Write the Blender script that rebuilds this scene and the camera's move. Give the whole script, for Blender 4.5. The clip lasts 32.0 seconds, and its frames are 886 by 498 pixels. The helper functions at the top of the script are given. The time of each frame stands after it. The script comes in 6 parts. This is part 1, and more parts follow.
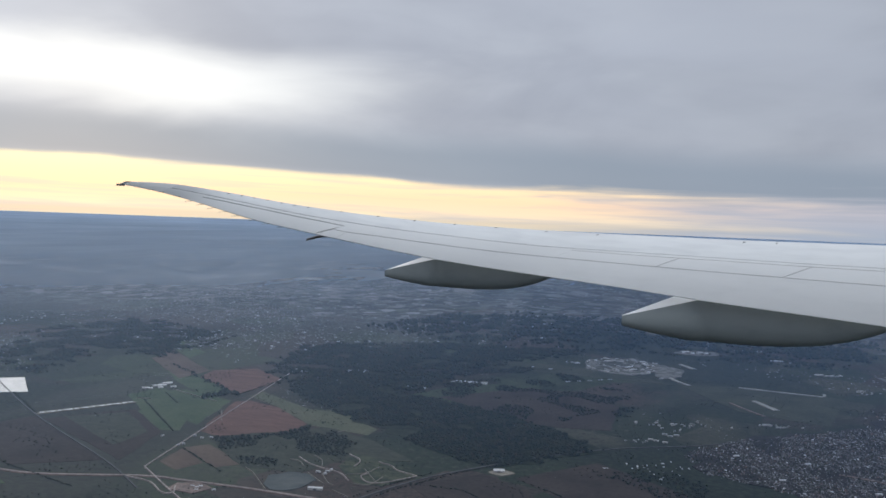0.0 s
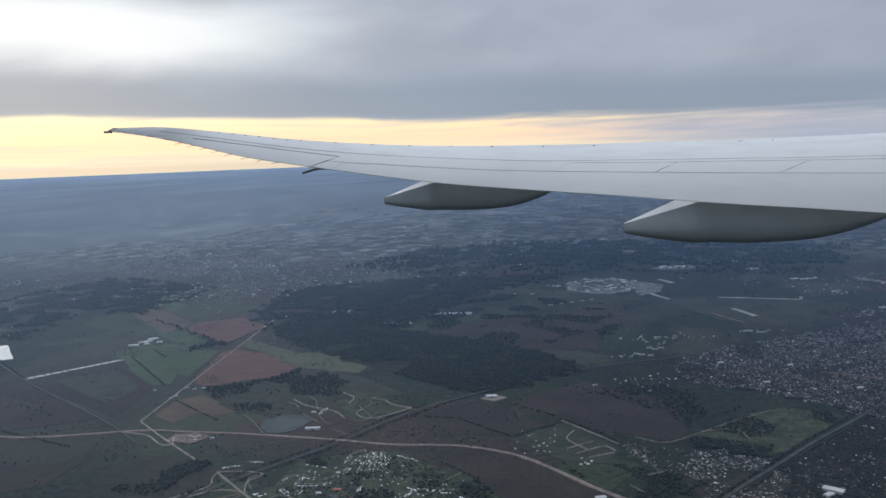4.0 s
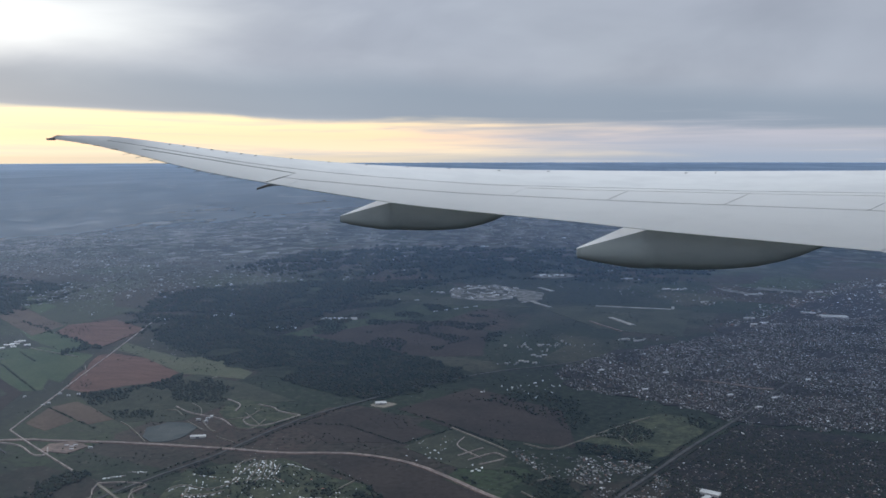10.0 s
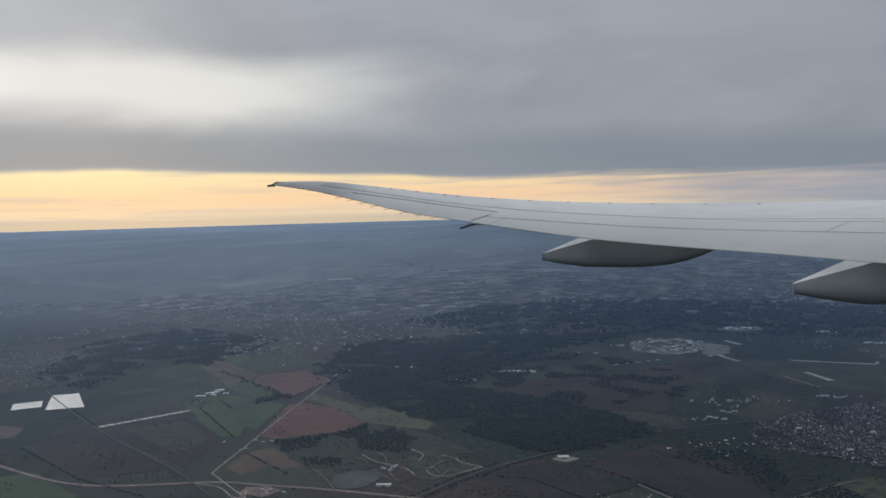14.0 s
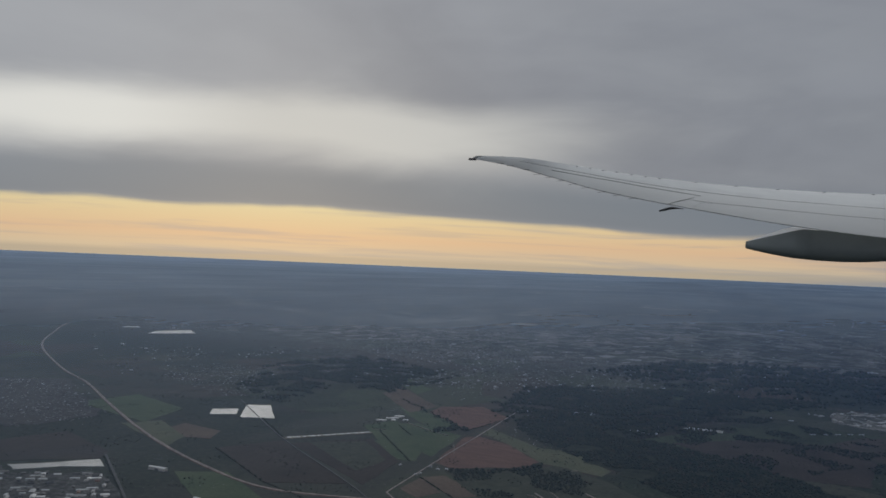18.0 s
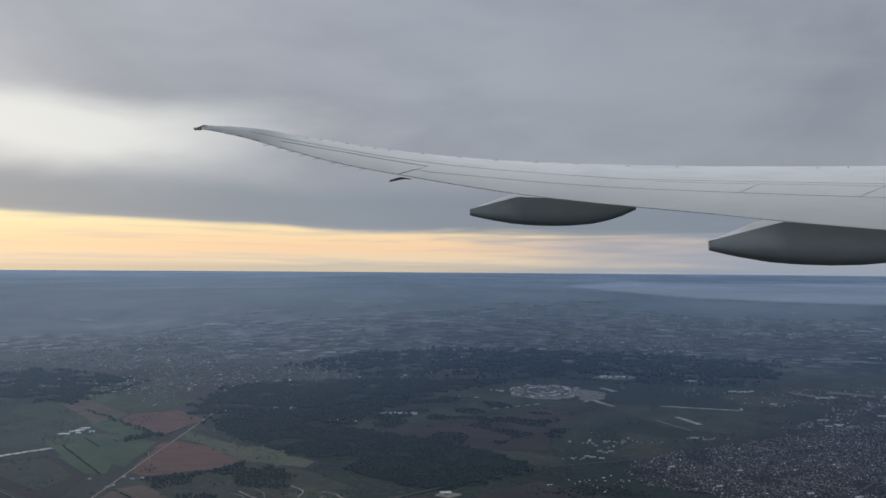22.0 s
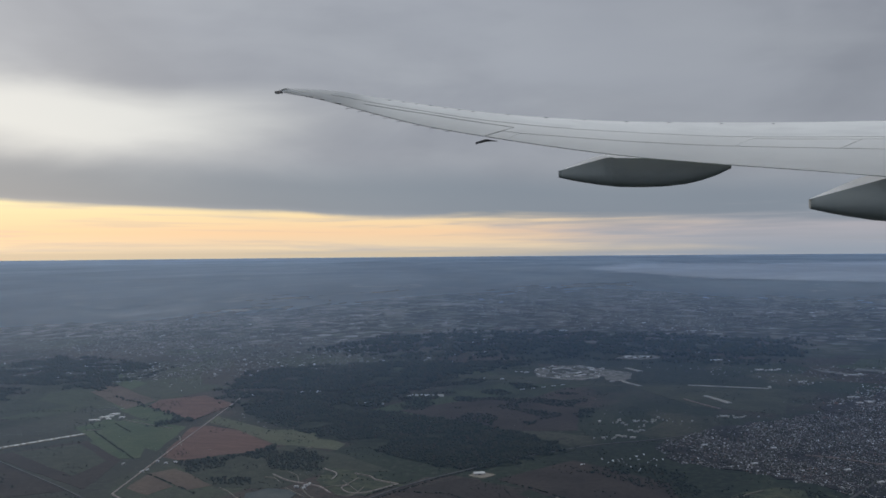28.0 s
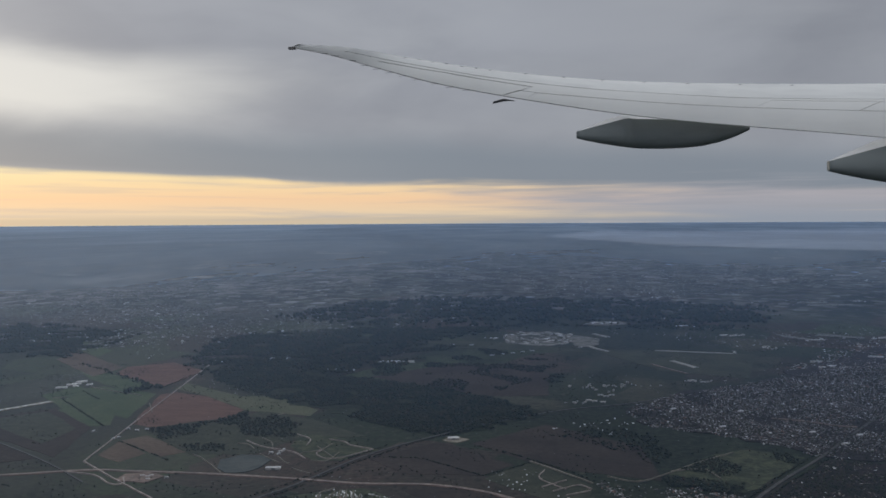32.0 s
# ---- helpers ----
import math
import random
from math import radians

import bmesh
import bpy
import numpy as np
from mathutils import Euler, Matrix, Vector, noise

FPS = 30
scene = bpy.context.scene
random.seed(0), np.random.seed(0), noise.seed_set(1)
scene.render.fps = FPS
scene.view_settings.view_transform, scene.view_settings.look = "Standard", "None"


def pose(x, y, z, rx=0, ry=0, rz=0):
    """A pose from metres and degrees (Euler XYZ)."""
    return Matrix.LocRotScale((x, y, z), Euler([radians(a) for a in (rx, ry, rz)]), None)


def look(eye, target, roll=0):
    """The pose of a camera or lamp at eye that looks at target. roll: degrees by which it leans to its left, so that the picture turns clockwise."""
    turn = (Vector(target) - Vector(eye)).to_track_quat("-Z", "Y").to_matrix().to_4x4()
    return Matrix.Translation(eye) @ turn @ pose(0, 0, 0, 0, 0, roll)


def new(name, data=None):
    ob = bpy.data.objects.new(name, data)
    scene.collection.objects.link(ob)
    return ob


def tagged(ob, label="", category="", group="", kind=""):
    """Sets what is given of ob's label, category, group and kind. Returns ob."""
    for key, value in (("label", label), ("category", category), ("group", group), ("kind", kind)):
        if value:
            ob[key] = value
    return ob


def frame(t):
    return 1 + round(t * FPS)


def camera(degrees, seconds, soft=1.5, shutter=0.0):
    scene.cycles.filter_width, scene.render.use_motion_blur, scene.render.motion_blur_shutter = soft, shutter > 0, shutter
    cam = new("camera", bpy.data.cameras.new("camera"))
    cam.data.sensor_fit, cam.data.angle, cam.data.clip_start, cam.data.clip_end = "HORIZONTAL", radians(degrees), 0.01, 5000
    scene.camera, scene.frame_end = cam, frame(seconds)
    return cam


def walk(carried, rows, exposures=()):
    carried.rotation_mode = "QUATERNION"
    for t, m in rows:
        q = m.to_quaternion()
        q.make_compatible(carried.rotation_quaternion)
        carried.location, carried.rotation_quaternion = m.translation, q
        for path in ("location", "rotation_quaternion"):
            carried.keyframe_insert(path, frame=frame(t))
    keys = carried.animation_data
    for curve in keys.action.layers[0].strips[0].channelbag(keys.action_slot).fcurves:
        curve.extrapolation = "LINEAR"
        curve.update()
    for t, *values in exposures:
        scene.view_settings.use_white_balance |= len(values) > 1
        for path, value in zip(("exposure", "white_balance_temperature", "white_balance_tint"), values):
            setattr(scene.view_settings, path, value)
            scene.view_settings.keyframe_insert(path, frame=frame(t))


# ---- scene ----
# The aircraft stands still in this scene, and the land below it is a model of the plain at about 1:30.
cam = camera(52.9, 32.0, soft=1.6)
PATH = [
    (0.0, 1.617, 0.593, 30.064, 88.209, -2.170, 14.514),
    (0.5, 1.612, 0.691, 29.824, 89.271, -1.809, 13.428),
    (1.0, 1.518, 0.880, 29.570, 90.303, -1.239, 10.985),
    (1.5, 1.459, 0.788, 29.434, 89.578, 0.489, 9.657),
    (2.0, 1.375, 0.576, 29.387, 88.489, 0.977, 10.954),
    (2.5, 1.331, 0.673, 29.463, 87.628, 0.862, 12.078),
    (3.0, 1.173, 0.698, 29.594, 86.211, 1.552, 11.924),
    (3.5, 1.039, 0.557, 29.691, 84.976, 1.773, 11.924),
    (4.0, 0.924, 0.405, 29.749, 84.046, 2.240, 12.463),
    (4.5, 0.743, 0.527, 29.755, 83.551, 2.555, 12.847),
    (6.5, 0.061, 0.404, 30.077, 83.077, 2.086, 12.019),
    (7.0, -0.162, 0.432, 30.075, 82.752, 1.387, 11.451),
    (7.5, -0.293, 0.218, 30.158, 82.797, 0.561, 10.440),
    (8.0, -0.447, 0.048, 30.210, 84.836, -0.157, 8.838),
    (8.5, -0.638, -0.061, 30.245, 85.715, -0.234, 7.005),
    (9.0, -0.833, -0.094, 30.242, 85.121, -0.346, 6.103),
    (9.5, -1.003, -0.085, 30.217, 84.620, -0.103, 5.438),
    (10.0, -1.031, -0.042, 30.245, 84.107, 0.088, 4.713),
    (10.5, -1.118, -0.041, 30.293, 83.217, -0.441, 4.422),
    (11.0, -1.255, -0.122, 30.343, 81.038, -0.457, 4.873),
    (11.5, -1.465, -0.223, 30.372, 79.019, -1.066, 4.664),
    (12.0, -1.693, -0.264, 30.304, 78.978, -0.929, 4.785),
    (12.5, -1.840, -0.278, 30.302, 80.086, -0.571, 4.981),
    (13.0, -1.755, -0.282, 30.232, 83.494, -2.064, 5.319),
    (13.5, -1.683, -0.332, 30.074, 86.787, -0.687, 7.199),
    (14.0, -1.751, -0.175, 29.825, 87.774, 1.587, 15.765),
    (14.5, -1.901, -0.213, 29.486, 88.252, 1.004, 24.887),
    (15.0, -1.990, 0.092, 29.139, 88.410, -0.936, 31.711),
    (15.5, -2.164, -0.091, 28.809, 88.762, -1.532, 36.601),
    (17.5, -1.689, -0.095, 28.021, 90.958, -2.706, 33.949),
    (18.0, -1.895, -0.270, 27.905, 90.900, -2.433, 27.814),
    (18.5, -2.074, -0.343, 27.761, 89.720, -1.047, 25.565),
    (19.0, -2.239, -0.460, 27.622, 89.288, -0.370, 22.875),
    (19.5, -2.372, -0.585, 27.515, 89.553, -0.089, 20.439),
    (20.0, -2.581, -0.570, 27.399, 90.029, 0.235, 17.667),
    (20.5, -2.808, -0.515, 27.349, 90.093, -0.230, 12.663),
    (21.0, -2.858, -0.499, 27.327, 90.394, -0.785, 8.458),
    (21.5, -2.862, -0.505, 27.295, 90.454, -0.584, 7.663),
    (22.0, -2.996, -0.514, 27.217, 91.196, -0.411, 8.023),
    (22.5, -3.181, -0.638, 27.141, 91.222, -0.872, 7.176),
    (23.0, -3.328, -0.702, 27.044, 91.752, -1.071, 6.319),
    (23.5, -3.462, -0.705, 27.009, 93.420, -1.255, 5.629),
    (24.0, -3.558, -0.564, 26.949, 93.892, -1.342, 5.172),
    (24.5, -3.715, -0.712, 26.931, 93.910, -1.293, 4.690),
    (26.5, -4.411, -0.623, 26.738, 93.574, 0.070, 3.595),
    (27.0, -4.565, -0.641, 26.719, 92.870, 0.565, 4.051),
    (27.5, -4.743, -0.473, 26.713, 91.288, 0.735, 5.578),
    (28.0, -4.943, -0.120, 26.727, 90.190, 0.478, 8.952),
    (28.5, -5.120, 0.019, 26.691, 89.202, 0.752, 9.444),
    (29.0, -5.295, -0.063, 26.672, 88.752, 1.350, 8.148),
    (29.5, -5.438, 0.039, 26.618, 88.873, 2.258, 7.272),
    (30.0, -5.581, 0.094, 26.630, 89.078, 2.638, 7.095),
    (30.5, -5.751, 0.023, 26.621, 89.225, 2.198, 6.992),
    (31.0, -5.928, 0.021, 26.601, 89.069, 1.207, 6.925),
    (31.5, -6.104, 0.066, 26.584, 88.635, 0.520, 6.766),
    (32.0, -6.288, 0.026, 26.595, 88.062, 0.319, 6.621),
]
walk(cam, [(t, pose(x, y, z, rx, ry, rz)) for t, x, y, z, rx, ry, rz in PATH],
     exposures=[(0.0, 0.26, 5900, 10), (4.0, 0.22, 5760, 9), (9.0, 0.28, 5790, 9), (10.5, 0.32, 5860, 9), (11.0, 0.26, 5900, 9), (11.5, 0.42, 6200, 11), (12.0, 0.6, 6420, 13), (12.5, 0.57, 6400, 12), (13.0, 0.44, 6260, 11), (13.5, 0.18, 6060, 10), (15.0, -0.6, 6170, 9),
                (19.0, -0.58, 6160, 9), (21.0, -0.22, 6020, 9), (24.0, -0.06, 6030, 9), (28.0, -0.12, 6090, 9), (32.0, -0.2, 6180, 10)])

# ---- sky, light ----
SUN_AZ, SUN_EL = -38.0, 11.0      # degrees right of the y axis, degrees up
world = bpy.data.worlds.new("overcast_sky")
scene.world = world
world.use_nodes = True


class Nodes:
    """A short hand for node trees."""

    def __init__(self, tree):
        self.tree = tree
        tree.nodes.clear()

    def put(self, kind, **inputs):
        n = self.tree.nodes.new(kind)
        for key, value in inputs.items():
            self.feed(n.inputs[key.replace("_", " ")], value)
        return n

    def feed(self, socket, value):
        if isinstance(value, bpy.types.NodeSocket):
            self.tree.links.new(value, socket)
        elif isinstance(value, (tuple, list)) and len(value) == 3 and socket.type == "RGBA":
            socket.default_value = (*value, 1)
        else:
            socket.default_value = value

    def m(self, op, *args):
        n = self.tree.nodes.new("ShaderNodeMath")
        n.operation = op
        for i, value in enumerate(args):
            self.feed(n.inputs[i], value)
        return n.outputs[0]

    def mix(self, fac, a, b, blend="MIX"):
        n = self.tree.nodes.new("ShaderNodeMix")
        n.data_type, n.blend_type = "RGBA", blend
        self.feed(n.inputs[0], fac), self.feed(n.inputs[6], a), self.feed(n.inputs[7], b)
        return n.outputs[2]

    def ramp(self, fac, stops, ease="LINEAR"):
        n = self.tree.nodes.new("ShaderNodeValToRGB")
        n.color_ramp.interpolation = ease
        el = n.color_ramp.elements
        while len(el) < len(stops):
            el.new(0.5)
        for e, (at, c) in zip(el, stops):
            e.position, e.color = at, (*c, 1) if isinstance(c, tuple) else (c, c, c, 1)
        self.feed(n.inputs[0], fac)
        return n.outputs[0]

    def noise(self, where, scale, detail=4.0, rough=0.55, distortion=0.0):
        n = self.put("ShaderNodeTexNoise", Scale=scale, Detail=detail, Roughness=rough, Distortion=distortion)
        self.feed(n.inputs["Vector"], where)
        return n.outputs[0]

    def scaled(self, where, x, y, z, turn=0.0):
        n = self.put("ShaderNodeMapping")
        self.feed(n.inputs["Vector"], where)
        n.inputs["Scale"].default_value = (x, y, z)
        n.inputs["Rotation"].default_value = (0, 0, radians(turn))
        return n.outputs[0]

    def smooth(self, value, low, high):
        n = self.put("ShaderNodeMapRange")
        n.interpolation_type = "SMOOTHSTEP"
        for i, v in enumerate((value, low, high, 0.0, 1.0)):
            self.feed(n.inputs[i], v)
        return n.outputs[0]


w = Nodes(world.node_tree)
where = w.put("ShaderNodeTexCoord").outputs["Generated"]
xyz = w.put("ShaderNodeSeparateXYZ", Vector=where).outputs
azim = w.m("MULTIPLY", w.m("ARCTAN2", xyz[0], xyz[1]), 57.2958)
elev = w.m("MULTIPLY", w.m("ARCSINE", xyz[2]), 57.2958)
flat = w.put("ShaderNodeCombineXYZ", X=w.m("MULTIPLY", azim, 0.05), Y=w.m("MULTIPLY", elev, 0.22), Z=0.0).outputs[0]
soft_noise = w.noise(w.scaled(flat, 1.3, 0.8, 1), 0.9, 5.0, 0.5, 0.5)
streaks = w.noise(w.scaled(flat, 0.7, 3.2, 1), 1.6, 5.0, 0.55, 0.3)
billow = w.noise(w.scaled(where, 2.0, 2.0, 4.2), 1.7, 6.0, 0.5, 0.5)
wobble = w.m("MULTIPLY", w.m("SUBTRACT", soft_noise, 0.5), 1.0)
level = w.m("ADD", elev, w.m("ADD", w.m("MULTIPLY", wobble, 1.3), w.m("ADD", w.m("MULTIPLY", w.m("ADD", w.m("MAXIMUM", azim, -33.0), 36.0), 0.042), w.m("MULTIPLY", w.m("MAXIMUM", w.m("SUBTRACT", -38.0, azim), 0.0), 0.02))))
# the clear strip under the deck glows warm towards the sun and turns grey-pink away from it
warm = w.ramp(w.m("DIVIDE", elev, 6.0), [(0.0, (0.70, 0.58, 0.42)), (0.05, (0.94, 0.73, 0.48)), (0.22, (1.07, 0.71, 0.42)), (0.38, (1.10, 0.81, 0.45)), (0.56, (1.11, 0.92, 0.51)), (1.0, (1.08, 0.95, 0.60))])
cool = w.ramp(w.m("DIVIDE", elev, 6.0), [(0.0, (0.36, 0.39, 0.44)), (0.25, (0.48, 0.45, 0.47)), (0.7, (0.40, 0.43, 0.49)), (1.0, (0.38, 0.42, 0.50))])
warmth = w.smooth(w.m("ADD", azim, w.m("MULTIPLY", w.m("SUBTRACT", streaks, 0.5), 40.0)), 10.0, -13.0)
strip = w.mix(warmth, cool, warm)
thin = w.noise(w.scaled(flat, 0.6, 4.2, 1), 2.0, 5.0, 0.6, 0.6)
strip = w.mix(w.m("MULTIPLY", w.smooth(thin, 0.52, 0.66), 0.34), strip, (0.60, 0.53, 0.46))
strip = w.mix(w.m("MULTIPLY", w.smooth(streaks, 0.53, 0.68), 0.42), strip, (0.52, 0.50, 0.49))
# the deck: dark rim at its lower edge, a bright thin place before the sun, grey above
rolls = w.noise(w.scaled(flat, 1.1, 0.9, 1, 8), 1.1, 5.0, 0.48, 0.3)
deck = w.mix(w.smooth(billow, 0.30, 0.72), (0.325, 0.333, 0.366), (0.425, 0.434, 0.466))
deck = w.mix(w.m("MULTIPLY", w.smooth(rolls, 0.38, 0.68), 0.55), deck, (0.46, 0.468, 0.49))
deck = w.mix(w.m("MULTIPLY", w.smooth(azim, -14.0, 10.0), 0.10), deck, (0, 0, 0))
rim = w.m("MULTIPLY", w.smooth(level, 2.8, 3.9), w.smooth(level, 7.2, 5.0))
deck = w.mix(w.m("MULTIPLY", rim, 0.85), deck, (0.245, 0.28, 0.325))
da = w.m("DIVIDE", w.m("ADD", azim, 41.0), 29.0)
de = w.m("DIVIDE", w.m("SUBTRACT", elev, w.m("SUBTRACT", 8.1, w.m("MULTIPLY", wobble, 1.2))), 2.4)
lobe = w.m("EXPONENT", w.m("MULTIPLY", w.m("ADD", w.m("POWER", w.m("ABSOLUTE", da), 3.0), w.m("MULTIPLY", de, de)), -1.0))
lobe = w.smooth(w.m("ADD", lobe, w.m("MULTIPLY", w.m("SUBTRACT", rolls, 0.5), 1.1)), 0.12, 1.05)
glow = w.m("EXPONENT", w.m("MULTIPLY", w.m("ADD", w.m("POWER", w.m("DIVIDE", w.m("ADD", azim, 62.0), 27.0), 2.0), w.m("POWER", w.m("DIVIDE", w.m("SUBTRACT", elev, 14.0), 8.0), 2.0)), -1.0))
deck = w.mix(w.m("MULTIPLY", glow, 0.5), deck, (0.82, 0.81, 0.80))
deck = w.mix(w.m("MULTIPLY", lobe, w.m("ADD", 0.36, w.m("MULTIPLY", w.smooth(azim, -8.0, -31.0), 0.52))), deck, w.mix(w.smooth(azim, -38.0, -50.0), (0.92, 0.885, 0.81), (1.20, 1.15, 1.04)))
deck = w.mix(w.smooth(elev, 22.0, 70.0), deck, (1.10, 1.11, 1.10))
away = w.smooth(azim, -16.0, 12.0)
frayed = w.m("ADD", level, w.m("MULTIPLY", w.m("SUBTRACT", streaks, 0.5), w.m("ADD", 0.5, w.m("MULTIPLY", away, 5.0))))
sky = w.mix(w.smooth(frayed, w.m("SUBTRACT", 3.2, w.m("MULTIPLY", away, 0.9)), w.m("ADD", 3.6, w.m("MULTIPLY", away, 0.9))), strip, deck)
blue = w.put("ShaderNodeTexSky")
blue.sky_type, blue.sun_disc, blue.sun_elevation, blue.sun_rotation = "NISHITA", False, radians(SUN_EL), radians(SUN_AZ)
veil = w.put("ShaderNodeBackground", Color=sky, Strength=1.0)
clear = w.put("ShaderNodeBackground", Color=blue.outputs[0], Strength=0.05)
both = w.put("ShaderNodeMixShader", Fac=0.06)
w.tree.links.new(veil.outputs[0], both.inputs[1]), w.tree.links.new(clear.outputs[0], both.inputs[2])
w.tree.links.new(both.outputs[0], w.put("ShaderNodeOutputWorld").inputs[0])

sun = new("sun", bpy.data.lights.new("sun", "SUN"))
sun.data.energy, sun.data.angle, sun.data.color = 0.55, radians(25), (1.0, 0.93, 0.82)
sa, se = radians(SUN_AZ), radians(SUN_EL + 12)
sun.matrix_basis = look((math.sin(sa) * math.cos(se) * 90, math.cos(sa) * math.cos(se) * 90, math.sin(se) * 90), (0, 0, 0))

# ---- materials ----
MATS = {}


def surface(name, make, rough=0.7, metal=0.0, bump=0.0, bump_scale=8.0, spec=0.4):
    """A principled material; make(nodes, place) gives its colour. place: metres in the object's space."""
    if name in MATS:
        return MATS[name]
    mat = bpy.data.materials.new(name)
    mat.use_nodes = True
    n = Nodes(mat.node_tree)
    at = n.put("ShaderNodeTexCoord").outputs["Object"]
    b = n.put("ShaderNodeBsdfPrincipled", Roughness=rough, Metallic=metal)
    b.inputs["Specular IOR Level"].default_value = spec
    n.feed(b.inputs["Base Color"], make(n, at))
    if bump:
        bp = n.put("ShaderNodeBump", Strength=bump, Distance=0.02)
        n.feed(bp.inputs["Height"], n.noise(at, bump_scale, 4.0))
        n.feed(b.inputs["Normal"], bp.outputs[0])
    n.tree.links.new(b.outputs[0], n.put("ShaderNodeOutputMaterial").inputs[0])
    MATS[name] = mat
    return mat


def speckled(a, b, scale, low=0.35, high=0.65, stretch=(1, 1, 1), turn=0.0, fine=0.0):
    """Two colours mixed by a noise, with a finer one over it."""
    def make(n, at):
        p = n.scaled(at, *stretch, turn)
        c = n.mix(n.smooth(n.noise(p, scale, 5.0, 0.6), low, high), a, b)
        if fine:
            c = n.mix(n.m("MULTIPLY", n.smooth(n.noise(p, fine, 3.0), 0.4, 0.7), 0.5), c, tuple(0.55 * v for v in a))
        return c
    return make


def island(stops):
    """A colour of its own for each piece of a joined mesh."""
    def make(n, at):
        r = n.put("ShaderNodeNewGeometry").outputs["Random Per Island"]
        return n.ramp(r, stops, "CONSTANT")
    return make


def ground_colour(n, at):
    turned = n.scaled(at, 1, 1, 1, 24)
    plot = n.put("ShaderNodeTexVoronoi", Scale=0.05, Randomness=0.8)
    plot.distance = "CHEBYCHEV"
    n.feed(plot.inputs["Vector"], turned)
    cell = n.put("ShaderNodeSeparateColor", Color=plot.outputs["Color"]).outputs
    fields = n.ramp(cell[0], [(0.0, (0.021, 0.029, 0.017)), (0.2, (0.042, 0.034, 0.027)), (0.38, (0.024, 0.034, 0.020)), (0.52, (0.056, 0.041, 0.033)), (0.66, (0.038, 0.052, 0.026)), (0.78, (0.030, 0.026, 0.021)), (0.88, (0.056, 0.055, 0.038))], "CONSTANT")
    worn = n.noise(at, 0.35, 6.0, 0.65)
    fields = n.mix(n.m("MULTIPLY", n.smooth(worn, 0.35, 0.75), 0.5), fields, (0.026, 0.030, 0.022))
    fields = n.mix(n.m("MULTIPLY", n.smooth(n.noise(at, 1.4, 6.0, 0.75), 0.50, 0.60), 0.8), fields, (0.011, 0.015, 0.012))
    fields = n.mix(n.m("MULTIPLY", n.smooth(n.noise(at, 0.9, 6.0, 0.75), 0.46, 0.38), 0.55), fields, (0.072, 0.066, 0.050))
    big = n.noise(n.scaled(at, 1, 0.7, 1), 0.011, 6.0, 0.62)
    woods = n.mix(n.smooth(n.noise(at, 1.2, 4.0), 0.4, 0.65), (0.012, 0.017, 0.013), (0.026, 0.033, 0.021))
    land = n.mix(n.smooth(big, 0.47, 0.54), fields, woods)
    # far towns: a grey tissue of roofs and gardens
    roofs = n.put("ShaderNodeTexVoronoi", Scale=2.8, Randomness=1.0)
    n.feed(roofs.inputs["Vector"], n.scaled(at, 1, 0.45, 1))
    rc = n.put("ShaderNodeSeparateColor", Color=roofs.outputs["Color"]).outputs
    tissue = n.ramp(rc[1], [(0.0, (0.030, 0.032, 0.031)), (0.36, (0.066, 0.063, 0.062)), (0.64, (0.115, 0.108, 0.105)), (0.86, (0.175, 0.168, 0.163)), (0.97, (0.34, 0.335, 0.33))], "CONSTANT")
    y = n.put("ShaderNodeSeparateXYZ", Vector=at).outputs[1]
    out = n.smooth(y, 150.0, 420.0)
    belts = n.noise(n.scaled(at, 1, 0.35, 1), 0.012, 6.0, 0.65)
    land = n.mix(n.m("MULTIPLY", n.smooth(belts, 0.50, 0.66), n.m("ADD", 0.35, n.m("MULTIPLY", out, 0.55))), land, (0.085, 0.078, 0.064))
    land = n.mix(n.m("MULTIPLY", n.smooth(n.noise(n.scaled(at, 1, 0.3, 1), 0.05, 5.0, 0.65), 0.50, 0.62), n.m("MULTIPLY", out, 0.85)), land, (0.012, 0.017, 0.015))
    # far woods and estates, lying as long dark and pale tracts
    tracts = n.noise(n.scaled(at, 1, 0.22, 1), 0.022, 6.0, 0.68, 0.6)
    land = n.mix(n.m("MULTIPLY", n.smooth(tracts, 0.54, 0.60), n.m("MULTIPLY", out, 0.9)), land, (0.011, 0.015, 0.014))
    land = n.mix(n.m("MULTIPLY", n.smooth(tracts, 0.44, 0.38), n.m("MULTIPLY", out, 0.8)), land, (0.11, 0.105, 0.093))
    # the suburbs thicken towards the west
    x = n.put("ShaderNodeSeparateXYZ", Vector=at).outputs[0]
    west = n.smooth(n.m("MULTIPLY", n.m("ARCTAN2", x, y), 57.2958), -3.0, -22.0)
    town = n.smooth(n.m("ADD", n.noise(n.scaled(at, 1, 0.6, 1), 0.0085, 6.0, 0.65), n.m("MULTIPLY", west, 0.17)), 0.54, 0.66)
    land = n.mix(n.m("MULTIPLY", town, n.smooth(y, 190.0, 300.0)), land, tissue)
    blocks = n.put("ShaderNodeTexVoronoi", Scale=1.25, Randomness=1.0)
    n.feed(blocks.inputs["Vector"], n.scaled(at, 1, 0.4, 1))
    bc = n.put("ShaderNodeSeparateColor", Color=blocks.outputs["Color"]).outputs
    quarter = n.ramp(bc[0], [(0.0, (0.035, 0.040, 0.040)), (0.30, (0.10, 0.098, 0.097)), (0.66, (0.165, 0.158, 0.152)), (0.91, (0.30, 0.292, 0.285))], "CONSTANT")
    wide = n.smooth(n.noise(n.scaled(at, 1, 0.5, 1), 0.005, 6.0, 0.65), 0.42, 0.56)
